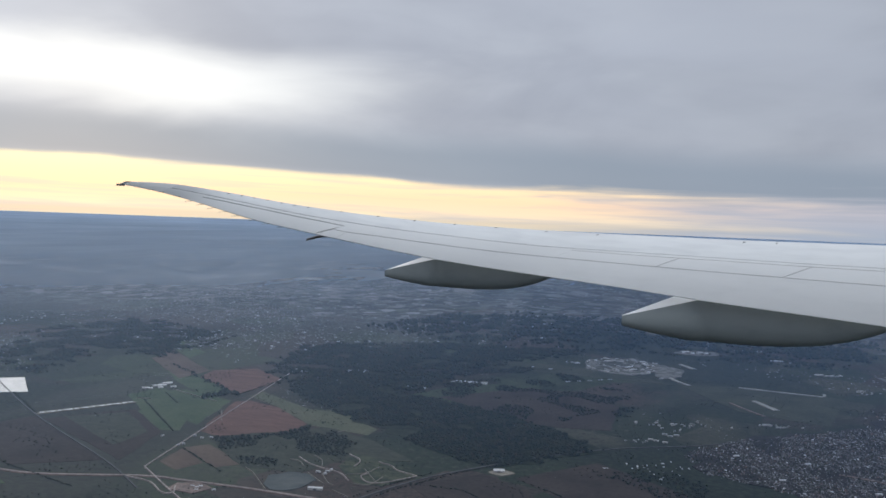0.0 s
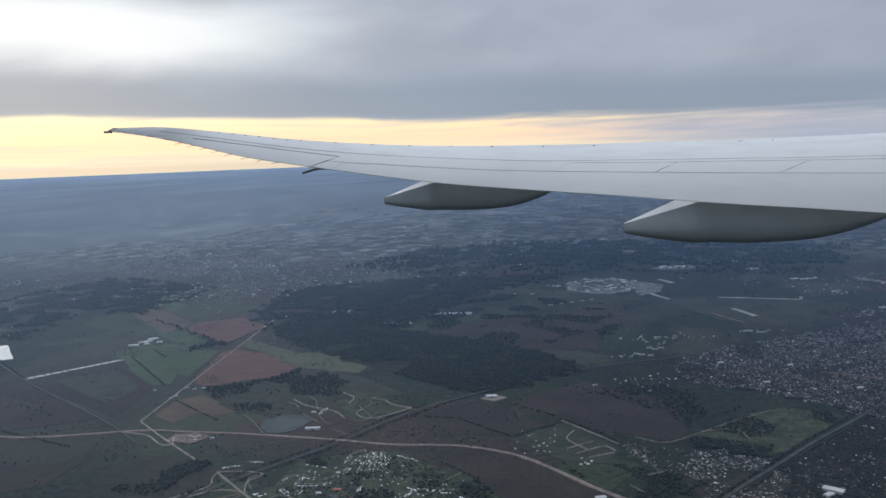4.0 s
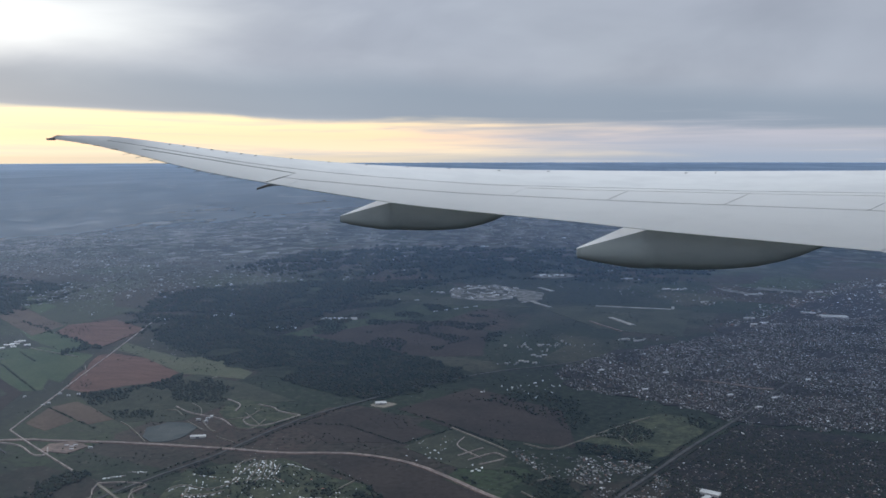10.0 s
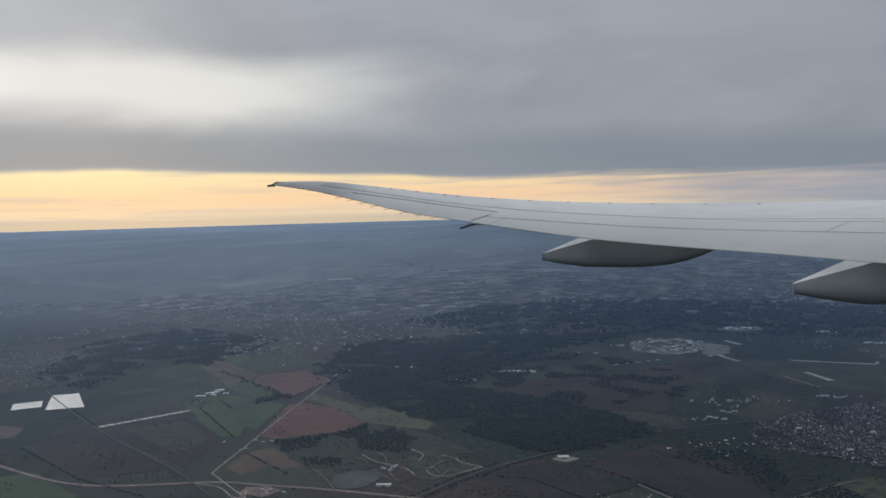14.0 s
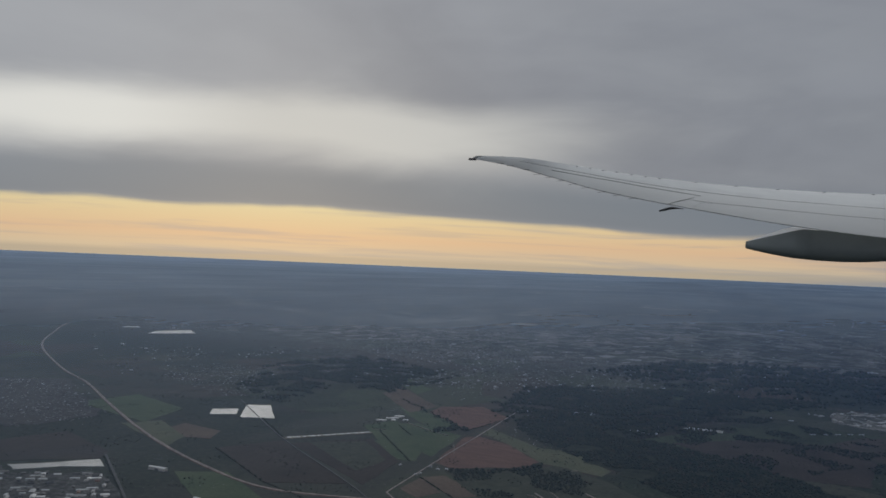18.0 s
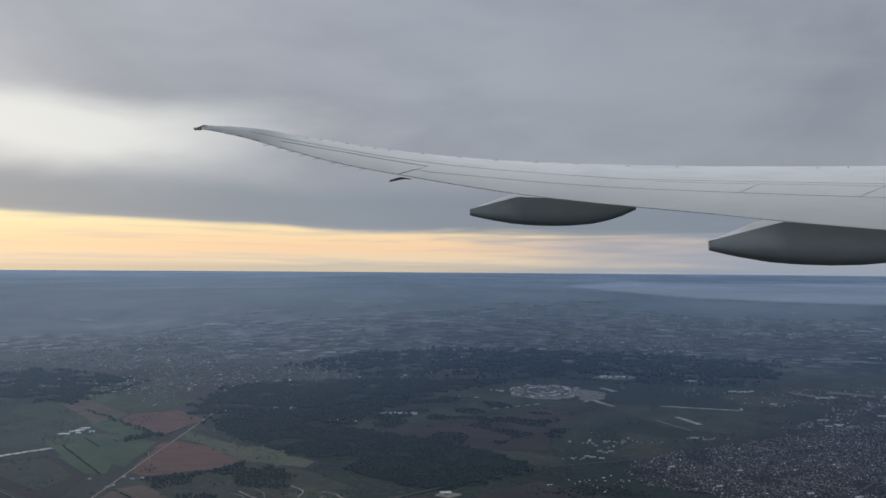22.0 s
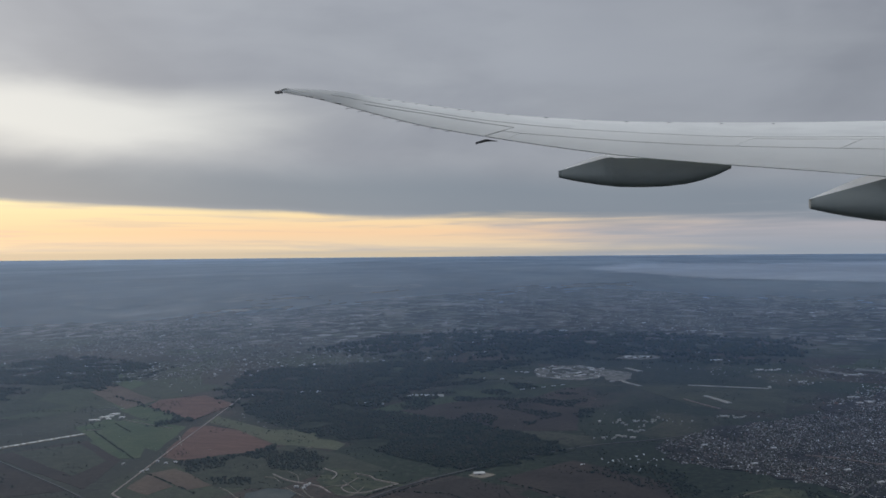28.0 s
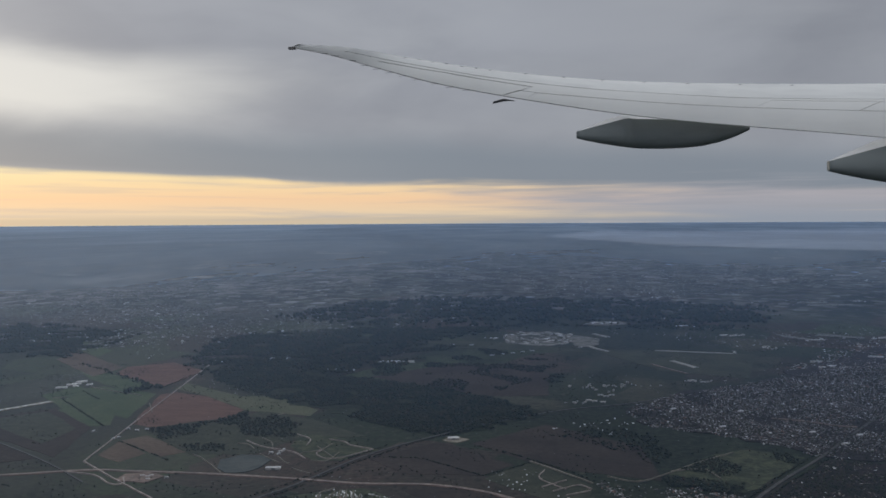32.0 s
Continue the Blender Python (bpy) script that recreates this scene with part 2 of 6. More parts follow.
    land = n.mix(n.m("MULTIPLY", n.m("MULTIPLY", n.m("MAXIMUM", wide, west), n.m("ADD", 0.45, n.m("MULTIPLY", west, 0.45))), n.smooth(y, 280.0, 480.0)), land, quarter)
    # parks, river woods and bare land lie between the far quarters
    beyond = n.smooth(y, 230.0, 420.0)
    parks = n.noise(n.scaled(at, 1, 0.3, 1), 0.03, 7.0, 0.7, 0.4)
    land = n.mix(n.m("MULTIPLY", n.smooth(parks, 0.51, 0.58), n.m("MULTIPLY", beyond, 0.5)), land, (0.02, 0.026, 0.026))
    sprawl = n.noise(n.scaled(at, 1, 0.3, 1), 0.011, 7.0, 0.7, 0.4)
    land = n.mix(n.m("MULTIPLY", n.smooth(sprawl, 0.55, 0.62), n.m("MULTIPLY", beyond, 0.28)), land, (0.17, 0.163, 0.155))
    # copses, bare fields and roofed blocks far off, each with an edge of its own
    for size, start, full in ((0.30, 220.0, 300.0), (0.13, 270.0, 420.0), (0.045, 480.0, 900.0)):
        bent = n.put("ShaderNodeVectorMath", Vector=n.scaled(at, 1, 0.75, 1, 24))
        bent.inputs[1].default_value = (31.0 * size, 17.0, 0.0)
        cells = n.put("ShaderNodeTexVoronoi", Scale=size, Randomness=1.0)
        n.feed(cells.inputs["Vector"], bent.outputs[0])
        cc = n.put("ShaderNodeSeparateColor", Color=cells.outputs["Color"]).outputs
        shade = n.ramp(cc[0], [(0.0, (0.010, 0.014, 0.014)), (0.42, (0.045, 0.050, 0.045)), (0.60, (0.085, 0.082, 0.074)), (0.78, (0.125, 0.12, 0.116)), (0.96, (0.20, 0.196, 0.192))], "CONSTANT")
        # western cells painted paler, for pale roofs and for the bright haze over them
        shade = n.mix(n.m("MULTIPLY", west, 0.5), shade, n.mix(1.0, shade, (2.2, 2.15, 2.1), "MULTIPLY"))
        held = n.m("MULTIPLY", n.smooth(cc[1], 0.22, 0.28), n.smooth(n.noise(at, size * 0.16, 4.0, 0.6), 0.30, 0.44))
        land = n.mix(n.m("MULTIPLY", held, n.m("MULTIPLY", n.smooth(y, start, full), 0.72)), land, shade)
    return land


M_GROUND = surface("ground_earth", ground_colour, 0.95, bump=0.6, bump_scale=1.5, spec=0.1)
M_WING = surface("wing_paint", (lambda n, at: n.mix(n.m("MULTIPLY", n.smooth(n.noise(n.scaled(at, 0.5, 2.5, 2.5), 1.6, 6.0, 0.6), 0.42, 0.8), 0.35), (0.88, 0.88, 0.865), (0.74, 0.745, 0.735))), 0.42, 0.0, 0.03, 3.0)
M_SLAT = surface("slat_metal", lambda n, at: n.mix(n.smooth(n.noise(n.scaled(at, 0.4, 3, 3), 2.0, 5.0), 0.35, 0.7), (0.83, 0.835, 0.83), (0.76, 0.765, 0.765)), 0.36, 0.1)
M_GAP = surface("panel_gap", speckled((0.035, 0.035, 0.035), (0.06, 0.06, 0.06), 3.0), 0.9)
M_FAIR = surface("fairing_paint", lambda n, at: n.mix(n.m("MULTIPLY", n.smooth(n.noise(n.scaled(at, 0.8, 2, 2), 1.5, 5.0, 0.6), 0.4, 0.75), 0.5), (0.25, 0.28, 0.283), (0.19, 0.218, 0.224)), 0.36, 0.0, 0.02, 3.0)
# light from above is put into this paler colour of the fairing's top
M_FAIR_LIT_TOP = surface("fairing_lit_top", speckled((0.82, 0.83, 0.83), (0.74, 0.75, 0.76), 2.0), 0.42)
M_DARK = surface("dark_metal", speckled((0.10, 0.105, 0.11), (0.17, 0.17, 0.18), 6.0), 0.5, 0.3)
M_TIP = surface("tip_lens_frame", speckled((0.14, 0.13, 0.125), (0.24, 0.225, 0.22), 9.0), 0.35)
M_ROAD = surface("pale_road", speckled((0.20, 0.165, 0.145), (0.40, 0.335, 0.295), 0.9, 0.3, 0.7, (1, 1, 1), 0, 3.0), 0.9)
M_HIGHWAY = surface("highway_earthwork", speckled((0.085, 0.062, 0.052), (0.20, 0.145, 0.12), 0.45, 0.3, 0.7, (1, 1, 1), 0, 2.0), 0.9)
M_ASPHALT = surface("grey_asphalt", speckled((0.030, 0.030, 0.029), (0.062, 0.058, 0.053), 0.8, fine=4.0), 0.9)
M_TRACK = surface("field_track", speckled((0.13, 0.115, 0.09), (0.20, 0.18, 0.14), 0.8), 0.95)
M_WATER = surface("pond_water", speckled((0.032, 0.042, 0.042), (0.058, 0.066, 0.062), 0.4), 0.6, spec=0.06)
M_BRIGHT_WATER = surface("still_water", speckled((0.10, 0.11, 0.11), (0.20, 0.205, 0.20), 0.5), 0.35, spec=0.4)
M_ESTUARY = surface("estuary_water", speckled((0.15, 0.15, 0.152), (0.215, 0.205, 0.202), 0.004, stretch=(1, 4, 1)), 0.6, spec=0.2)
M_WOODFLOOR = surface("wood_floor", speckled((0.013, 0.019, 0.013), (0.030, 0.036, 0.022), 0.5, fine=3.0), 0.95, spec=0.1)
M_PLASTER = surface("pale_plaster", speckled((0.36, 0.35, 0.33), (0.46, 0.44, 0.42), 1.0), 0.8)
M_WHITE_ROOF = surface("white_metal_roof", speckled((0.38, 0.385, 0.39), (0.54, 0.54, 0.53), 1.2), 0.5, 0.0)
M_GREY_ROOF = surface("grey_metal_roof", speckled((0.22, 0.235, 0.24), (0.31, 0.32, 0.32), 0.8), 0.5, 0.0)
M_RED = surface("red_clay_court", speckled((0.30, 0.10, 0.065), (0.36, 0.14, 0.09), 1.5), 0.9)
M_HOUSES = surface("house_mix", island([(0.0, (0.045, 0.044, 0.045)), (0.28, (0.095, 0.09, 0.087)), (0.50, (0.17, 0.16, 0.15)), (0.64, (0.17, 0.10, 0.076)), (0.71, (0.25, 0.24, 0.225)), (0.87, (0.37, 0.355, 0.345)), (0.965, (0.66, 0.65, 0.64))]), 0.8)
M_TERRACE = surface("brown_terrace_mix", island([(0.0, (0.05, 0.04, 0.038)), (0.3, (0.10, 0.062, 0.05)), (0.6, (0.16, 0.09, 0.068)), (0.85, (0.20, 0.15, 0.125)), (0.95, (0.42, 0.38, 0.35))]), 0.85)
M_LEAFY_HOUSES = surface("leafy_suburb_mix", island([(0.0, (0.035, 0.03, 0.028)), (0.4, (0.085, 0.057, 0.045)), (0.66, (0.13, 0.105, 0.09)), (0.86, (0.25, 0.225, 0.20)), (0.965, (0.58, 0.56, 0.54))]), 0.85)
M_PALE_HOUSES = surface("pale_house_mix", island([(0.0, (0.14, 0.135, 0.13)), (0.14, (0.32, 0.31, 0.30)), (0.32, (0.58, 0.57, 0.56)), (0.55, (0.84, 0.84, 0.83)), (0.95, (0.30, 0.13, 0.09))]), 0.75)
LEAF_MIX = island([(0.0, (0.022, 0.030, 0.024)), (0.3, (0.026, 0.034, 0.026)), (0.6, (0.032, 0.039, 0.027)), (0.85, (0.042, 0.042, 0.029)), (0.95, (0.050, 0.041, 0.030))])
M_LEAVES = surface("tree_leaves", lambda n, at: n.mix(n.m("MULTIPLY", n.smooth(n.noise(at, 0.28, 5.0, 0.65), 0.45, 0.68), 0.7), LEAF_MIX(n, at), (0.042, 0.046, 0.030)), 0.9, spec=0.1)


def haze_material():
    """Distance haze painted as one sheet: it scatters a little of the sky's light and lets the rest through; the sheet
    thickens outwards.
    """
    mat = bpy.data.materials.new("distance_haze")
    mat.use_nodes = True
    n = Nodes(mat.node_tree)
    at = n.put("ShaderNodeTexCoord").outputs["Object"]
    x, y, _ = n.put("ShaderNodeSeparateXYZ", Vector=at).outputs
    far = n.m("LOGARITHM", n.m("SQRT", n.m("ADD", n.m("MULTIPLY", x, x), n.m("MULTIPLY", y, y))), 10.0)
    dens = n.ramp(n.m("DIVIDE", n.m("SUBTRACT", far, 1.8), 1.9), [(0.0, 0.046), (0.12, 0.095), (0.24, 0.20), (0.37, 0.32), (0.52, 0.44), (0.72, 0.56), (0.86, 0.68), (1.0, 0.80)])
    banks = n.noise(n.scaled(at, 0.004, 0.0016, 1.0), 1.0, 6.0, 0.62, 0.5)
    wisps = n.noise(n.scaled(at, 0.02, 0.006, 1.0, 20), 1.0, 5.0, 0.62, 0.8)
    # sunward glow of the haze is painted in: paler and denser to the west
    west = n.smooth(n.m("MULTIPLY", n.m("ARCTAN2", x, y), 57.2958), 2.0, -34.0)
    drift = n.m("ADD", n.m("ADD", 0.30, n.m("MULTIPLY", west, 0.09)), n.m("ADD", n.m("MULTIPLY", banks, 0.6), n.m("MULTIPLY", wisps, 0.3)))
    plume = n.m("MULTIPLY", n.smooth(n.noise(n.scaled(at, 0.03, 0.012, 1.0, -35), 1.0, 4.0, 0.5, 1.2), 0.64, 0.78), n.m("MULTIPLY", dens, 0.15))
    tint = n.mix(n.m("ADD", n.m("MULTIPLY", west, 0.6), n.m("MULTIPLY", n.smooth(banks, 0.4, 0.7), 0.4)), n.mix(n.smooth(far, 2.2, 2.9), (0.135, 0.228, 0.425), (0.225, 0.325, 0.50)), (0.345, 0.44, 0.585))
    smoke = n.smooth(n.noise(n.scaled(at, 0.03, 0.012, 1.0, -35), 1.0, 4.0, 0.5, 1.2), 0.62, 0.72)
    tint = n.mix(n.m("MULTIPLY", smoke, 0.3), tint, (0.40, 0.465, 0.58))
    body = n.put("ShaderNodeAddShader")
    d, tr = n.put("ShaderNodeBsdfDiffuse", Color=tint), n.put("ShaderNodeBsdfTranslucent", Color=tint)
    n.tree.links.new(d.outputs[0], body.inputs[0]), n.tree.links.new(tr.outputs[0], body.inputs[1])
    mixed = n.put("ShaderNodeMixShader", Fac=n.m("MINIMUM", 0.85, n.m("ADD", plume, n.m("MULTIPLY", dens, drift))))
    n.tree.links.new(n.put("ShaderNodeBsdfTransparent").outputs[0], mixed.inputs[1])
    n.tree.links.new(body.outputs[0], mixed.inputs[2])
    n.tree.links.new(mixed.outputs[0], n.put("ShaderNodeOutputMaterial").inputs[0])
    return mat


# ---- building helpers ----
def finish(ob, mat, smooth=False):
    ob.data.materials.append(mat)
    if smooth:
        for p in ob.data.polygons:
            p.use_smooth = True
    return ob


def mesh(name, verts, faces):
    me = bpy.data.meshes.new(name)
    me.from_pydata([tuple(v) for v in verts], [], [tuple(int(i) for i in f) for f in faces])
    me.validate()
    me.update()
    return me


def part(name, verts, faces, mat, parent, label="", smooth=False):
    ob = finish(new(name, mesh(name, verts, faces)), mat, smooth)
    ob.parent = parent
    if label:
        tagged(ob, label)
    return ob


def smoothed(pts, steps=8):
    """A gentle curve through the points."""
    pts = [Vector(p) for p in pts]
    ext = [2 * pts[0] - pts[1]] + pts + [2 * pts[-1] - pts[-2]]
    out = []
    for i in range(1, len(ext) - 2):
        a, b, c, d = ext[i - 1:i + 3]
        for k in range(steps):
            t = k / steps
            out.append(0.5 * ((2 * b) + (c - a) * t + (2 * a - 5 * b + 4 * c - d) * t * t + (3 * b - a - 3 * c + d) * t ** 3))
    return out + [pts[-1]]


LIFT = {"patch": 0.012, "water": 0.05, "road": 0.10}
laid = [0]
WATERS = []


def patch(name, mat, label, category, pts=(), lift="patch", ragged=0.35, kind="structure", thick=0.0):
    """A piece of land with a slightly uneven edge, laid on the ground."""
    laid[0] += 1
    if lift == "water":
        WATERS.append(pts)
    z = LIFT[lift] + 0.0006 * laid[0]
    ring = []
    for i, p in enumerate(pts):
        a, b = Vector(p), Vector(pts[(i + 1) % len(pts)])
        n = max(2, min(14, int((b - a).length / 2.0)))
        side = Vector((-(b - a).y, (b - a).x)).normalized()
        for k in range(n):
            q = a.lerp(b, k / n)
            ring.append(q + side * ragged * (noise.noise((q.x * 0.3, q.y * 0.3, laid[0])) if k else 0))
    verts = [(q.x, q.y, z) for q in ring] + [(q.x, q.y, -0.02) for q in ring]
    n = len(ring)
    faces = [list(range(n))] + [(i, i + n, (i + 1) % n + n, (i + 1) % n) for i in range(n)]
    ob = finish(new(name, mesh(name, verts, faces)), mat)
    return tagged(ob, label, category, kind=kind)


def road(name, mat, label, width, pts, lift=0.0, category="road"):
    """A raised ribbon of road along a curve."""
    laid[0] += 1
    z = LIFT["road"] + lift + 0.0006 * (laid[0] - 50)
    line = smoothed(pts, 6)
    verts, faces = [], []
    for i, p in enumerate(line):
        d = (line[min(i + 1, len(line) - 1)] - line[max(i - 1, 0)]).normalized()
        s = Vector((-d.y, d.x)) * width / 2 * (1 + 0.12 * noise.noise((p.x * 0.2, p.y * 0.2, 0)))
        for q, h in ((p - s * 1.15, -0.02), (p - s, z), (p + s, z), (p + s * 1.15, -0.02)):
            verts.append((q.x, q.y, h))
        if i:
            for k in range(3):
                a = 4 * (i - 1) + k
                faces.append((a, a + 1, a + 5, a + 4))
    ob = finish(new(name, mesh(name, verts, faces)), mat)
    return tagged(ob, label, category, kind="structure")


def inside(pts, x, y):
    hit, j = False, len(pts) - 1
    for i in range(len(pts)):
        (xi, yi), (xj, yj) = pts[i], pts[j]
        if (yi > y) != (yj > y) and x < (xj - xi) * (y - yi) / (yj - yi) + xi:
            hit = not hit
        j = i
    return hit


def spots(pts, step, jitter, turn, rng, keep=1.0, gap=0, fray=0.0):
    """Places on a turned lattice inside an outline; every gap-th row is left free as a street."""
    c, s = math.cos(radians(turn)), math.sin(radians(turn))
    rot = [(x * c + y * s, -x * s + y * c) for x, y in pts]
    lo, hi = np.min(rot, axis=0), np.max(rot, axis=0)
    out = []
    nx, ny = int((hi[0] - lo[0]) / step), int((hi[1] - lo[1]) / step)
    for i in range(nx + 1):
        for j in range(ny + 1):
            if gap and (i % gap == 0 or j % (gap * 2 - 1) == 0):
                continue
            if rng.random() > keep:
                continue
            u = lo[0] + (i + jitter * (rng.random() - 0.5)) * step
            v = lo[1] + (j + jitter * (rng.random() - 0.5)) * step
            x, y = u * c - v * s, u * s + v * c
            if inside(pts, x + fray * noise.noise((x * 0.5, y * 0.5, 3.0)), y + fray * noise.noise((x * 0.5, y * 0.5, 9.0))):
                out.append((x, y))
    return out


def gabled(verts, faces, x, y, l, b, h, r, a, base=0.0):
    """Adds one small gabled house to a joined mesh."""
    ca, sa_ = math.cos(a), math.sin(a)
    o = len(verts)
    for u, v, z in ((-l, -b, 0), (l, -b, 0), (l, b, 0), (-l, b, 0), (-l, -b, h), (l, -b, h), (l, b, h), (-l, b, h), (-l, 0, r), (l, 0, r)):
        verts.append((x + u * ca - v * sa_, y + u * sa_ + v * ca, z + base if z else 0.0))
    for f in ((0, 1, 5, 4), (2, 3, 7, 6), (1, 2, 6, 9, 5), (3, 0, 4, 8, 7), (4, 5, 9, 8), (6, 7, 8, 9)):
        faces.append([o + i for i in f])


CLEAR = []      # roads that run through built land: (line, half width)


def on_road(x, y):
    for line, half in CLEAR:
        for (ax, ay), (bx, by) in zip(line, line[1:]):
            dx, dy = bx - ax, by - ay
            k = min(1.0, max(0.0, ((x - ax) * dx + (y - ay) * dy) / (dx * dx + dy * dy)))
            if (ax + k * dx - x) ** 2 + (ay + k * dy - y) ** 2 < half * half:
                return True
    return False


def houses(name, label, pts, step, size, turn, mat, keep=0.9, gap=4, seed=1, jitter=0.7, base=0.0):
    """A quarter of small gabled houses, joined: nobody could count them."""
    rng = random.Random(seed)
    verts, faces = [], []
    for x, y in spots(pts, step, jitter, turn, rng, keep, gap, 9.0 * step):
        if rng.random() < 0.9 * min(1.0, max(0.0, -0.12 - noise.noise((x * 0.16, y * 0.16, seed))) * 3.0):
            continue
        if on_road(x, y):
            continue
        k = size * rng.choice((0.6, 0.75, 0.9, 1.0, 1.0, 1.2, 1.9 if rng.random() < 0.16 else 0.8))
        l, b, h = k * rng.uniform(0.42, 0.8), k * rng.uniform(0.3, 0.46), k * rng.uniform(0.22, 0.4)
        r = h + b * rng.uniform(0.1, 0.5)
        a = radians(turn + rng.choice((0, 90)) + rng.uniform(-9, 9))
        gabled(verts, faces, x, y, l, b, h, r, a, base)
    ob = finish(new(name, mesh(name, verts, faces)), mat)
    return tagged(ob, label, "houses", kind="stuff")


def house_rows(name, label, lines, step, size, mat, seed=1, keep=0.9, off=0.0, paved=None, shift=0.25):
    """Houses in rows along streets, joined; with paved the street itself is laid as well."""
    rng = random.Random(seed)
    verts, faces = [], []
    for pts in lines:
        if paved:
            road("street", paved, "pale lane between rows of houses", 0.075, pts, 0.0)
        line = smoothed(pts, 10)
        run = 0.0
        for p, q in zip(line, line[1:]):
            d = q - p
            run += d.length
            while run > step:
                run -= step
                for side in ((1, -1) if off else (0,)):
                    if rng.random() > keep:
                        continue
                    n = Vector((-d.y, d.x)).normalized()
                    c = q - d.normalized() * (run + rng.uniform(0, 0.5) * step) + n * (side * off * rng.uniform(0.8, 1.3) + rng.uniform(-shift, shift) * size)
                    k = size * rng.uniform(0.55, 1.15)
                    h = k * rng.uniform(0.22, 0.36)
                    gabled(verts, faces, c.x, c.y, k * rng.uniform(0.45, 0.75), k * rng.uniform(0.3, 0.42), h, h + k * rng.uniform(0.04, 0.16), math.atan2(d.y, d.x) + radians(rng.uniform(-8, 8)))
    return tagged(finish(new(name, mesh(name, verts, faces)), mat), label, "houses", kind="stuff")


ICO = None


def trees(name, label, pts, step, size, keep=0.8, seed=1, lumps=1, thin=-9.0, fray=1.2):
    """A wood or a scatter of trees as many uneven leaf clumps on short stems."""
    global ICO
    if ICO is None:
        bm = bmesh.new()
        bmesh.ops.create_icosphere(bm, subdivisions=1, radius=1)
        bm.verts.ensure_lookup_table()
        ICO = ([v.co.copy() for v in bm.verts], [[v.index for v in f.verts] for f in bm.faces])
        bm.free()
    rng = random.Random(seed)
    verts, faces = [], []
    for x, y in spots(pts, step, 1.6, seed * 17, rng, keep, 0, fray):
        if noise.noise((x * 0.16, y * 0.16, seed)) < thin or any(inside(p, x, y) for p in WATERS):
            continue
        for _ in range(lumps):
            r = size * rng.uniform(0.55, 1.25)
            ox, oy, up = rng.uniform(-.5, .5) * size, rng.uniform(-.5, .5) * size, r * rng.uniform(0.7, 1.0)
            o = len(verts)
            for c in ICO[0]:
                k = r * rng.uniform(0.72, 1.22)
                verts.append((x + ox + c.x * k, y + oy + c.y * k, max(0.0, up + c.z * k * 0.85)))
            for f in ICO[1]:
                faces.append([o + i for i in f])
    ob = finish(new(name, mesh(name, verts, faces)), M_LEAVES)
    return tagged(ob, label, "trees", kind="stuff")


def tree_row(label, pts, step, size, seed):
    """A hedge or row of trees along a line."""
    a = [Vector(p) for p in pts]
    ring = []
    for side in (1, -1):
        for i in (range(len(a)) if side > 0 else reversed(range(len(a)))):
            d = (a[min(i + 1, len(a) - 1)] - a[max(i - 1, 0)]).normalized()
            ring.append(tuple(a[i] + Vector((-d.y, d.x)) * side * size * 0.8))
    return trees("tree_row", label, ring, step, size, 0.85, seed, fray=0.0)


def shed(label, at, length, width, height, turn, roof=None, name="warehouse", category="building", group=""):
    """A hall with walls, a low gabled roof and a gate."""
    l, b, h = length / 2, width / 2, height
    base = new(name)
    base.matrix_basis = pose(at[0], at[1], 0, 0, 0, turn)
    part("wall", [(-l, -b, -0.01), (l, -b, -0.01), (l, b, -0.01), (-l, b, -0.01), (-l, -b, h), (l, -b, h), (l, b, h), (-l, b, h), (-l, 0, h * 1.2), (l, 0, h * 1.2)],
         [(0, 1, 5, 4), (2, 3, 7, 6), (1, 2, 6, 9, 5), (3, 0, 4, 8, 7), (3, 2, 1, 0)], M_PLASTER, base)
    e, t = 0.04 * width, 0.05 * height
    rv = []
    for x in (-l - e, l + e):
        for y, z in ((-b - e, h), (0, h * 1.2 + t * 0.3), (b + e, h)):
            rv += [(x, y, z + 0.004), (x, y, z + t)]
    part("roof", rv, [(1, 3, 9, 7), (3, 5, 11, 9), (0, 6, 8, 2), (2, 8, 10, 4), (0, 1, 7, 6), (4, 10, 11, 5), (0, 2, 3, 1), (2, 4, 5, 3), (6, 7, 9, 8), (8, 9, 11, 10)], roof or M_WHITE_ROOF, base)
    g = min(0.25 * length, 0.8 * height)
    part("gate", [(-g, -b - 0.006, 0), (g, -b - 0.006, 0), (g, -b - 0.006, h * 0.75), (-g, -b - 0.006, h * 0.75), (-g, -b + 0.01, 0), (g, -b + 0.01, 0), (g, -b + 0.01, h * 0.75), (-g, -b + 0.01, h * 0.75)],
         [(0, 1, 2, 3), (1, 5, 6, 2), (4, 0, 3, 7), (3, 2, 6, 7)], M_DARK, base)
    return tagged(base, label, category, group)


# ---- ground and haze ----
def disc(name, radius, mat, z=0.0):
    verts, faces, rings, n = [(0, 0, z)], [], [20, 60, 120, 200, 320, 500, 800, 1300, 2100, 3300, radius], 72
    for r in rings:
        verts += [(r * math.cos(2 * math.pi * i / n), r * math.sin(2 * math.pi * i / n), z) for i in range(n)]
    faces += [(0, 1 + i, 1 + (i + 1) % n) for i in range(n)]
    for k in range(len(rings) - 1):
        a, b = 1 + k * n, 1 + (k + 1) * n
        faces += [(a + i, b + i, b + (i + 1) % n, a + (i + 1) % n) for i in range(n)]
    return finish(new(name, mesh(name, verts, faces)), mat)


tagged(disc("ground", 4800, M_GROUND), "dark winter plain of fields, woods and far towns", "ground", kind="structure")
# added sheet: haze of distance is put into its opacity and blue tint
mist = disc("haze_sheet", 4790, haze_material(), 1.6)
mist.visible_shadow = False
tagged(mist, "blue sheet over the far plain, tinted for distance haze", "mist", kind="structure")

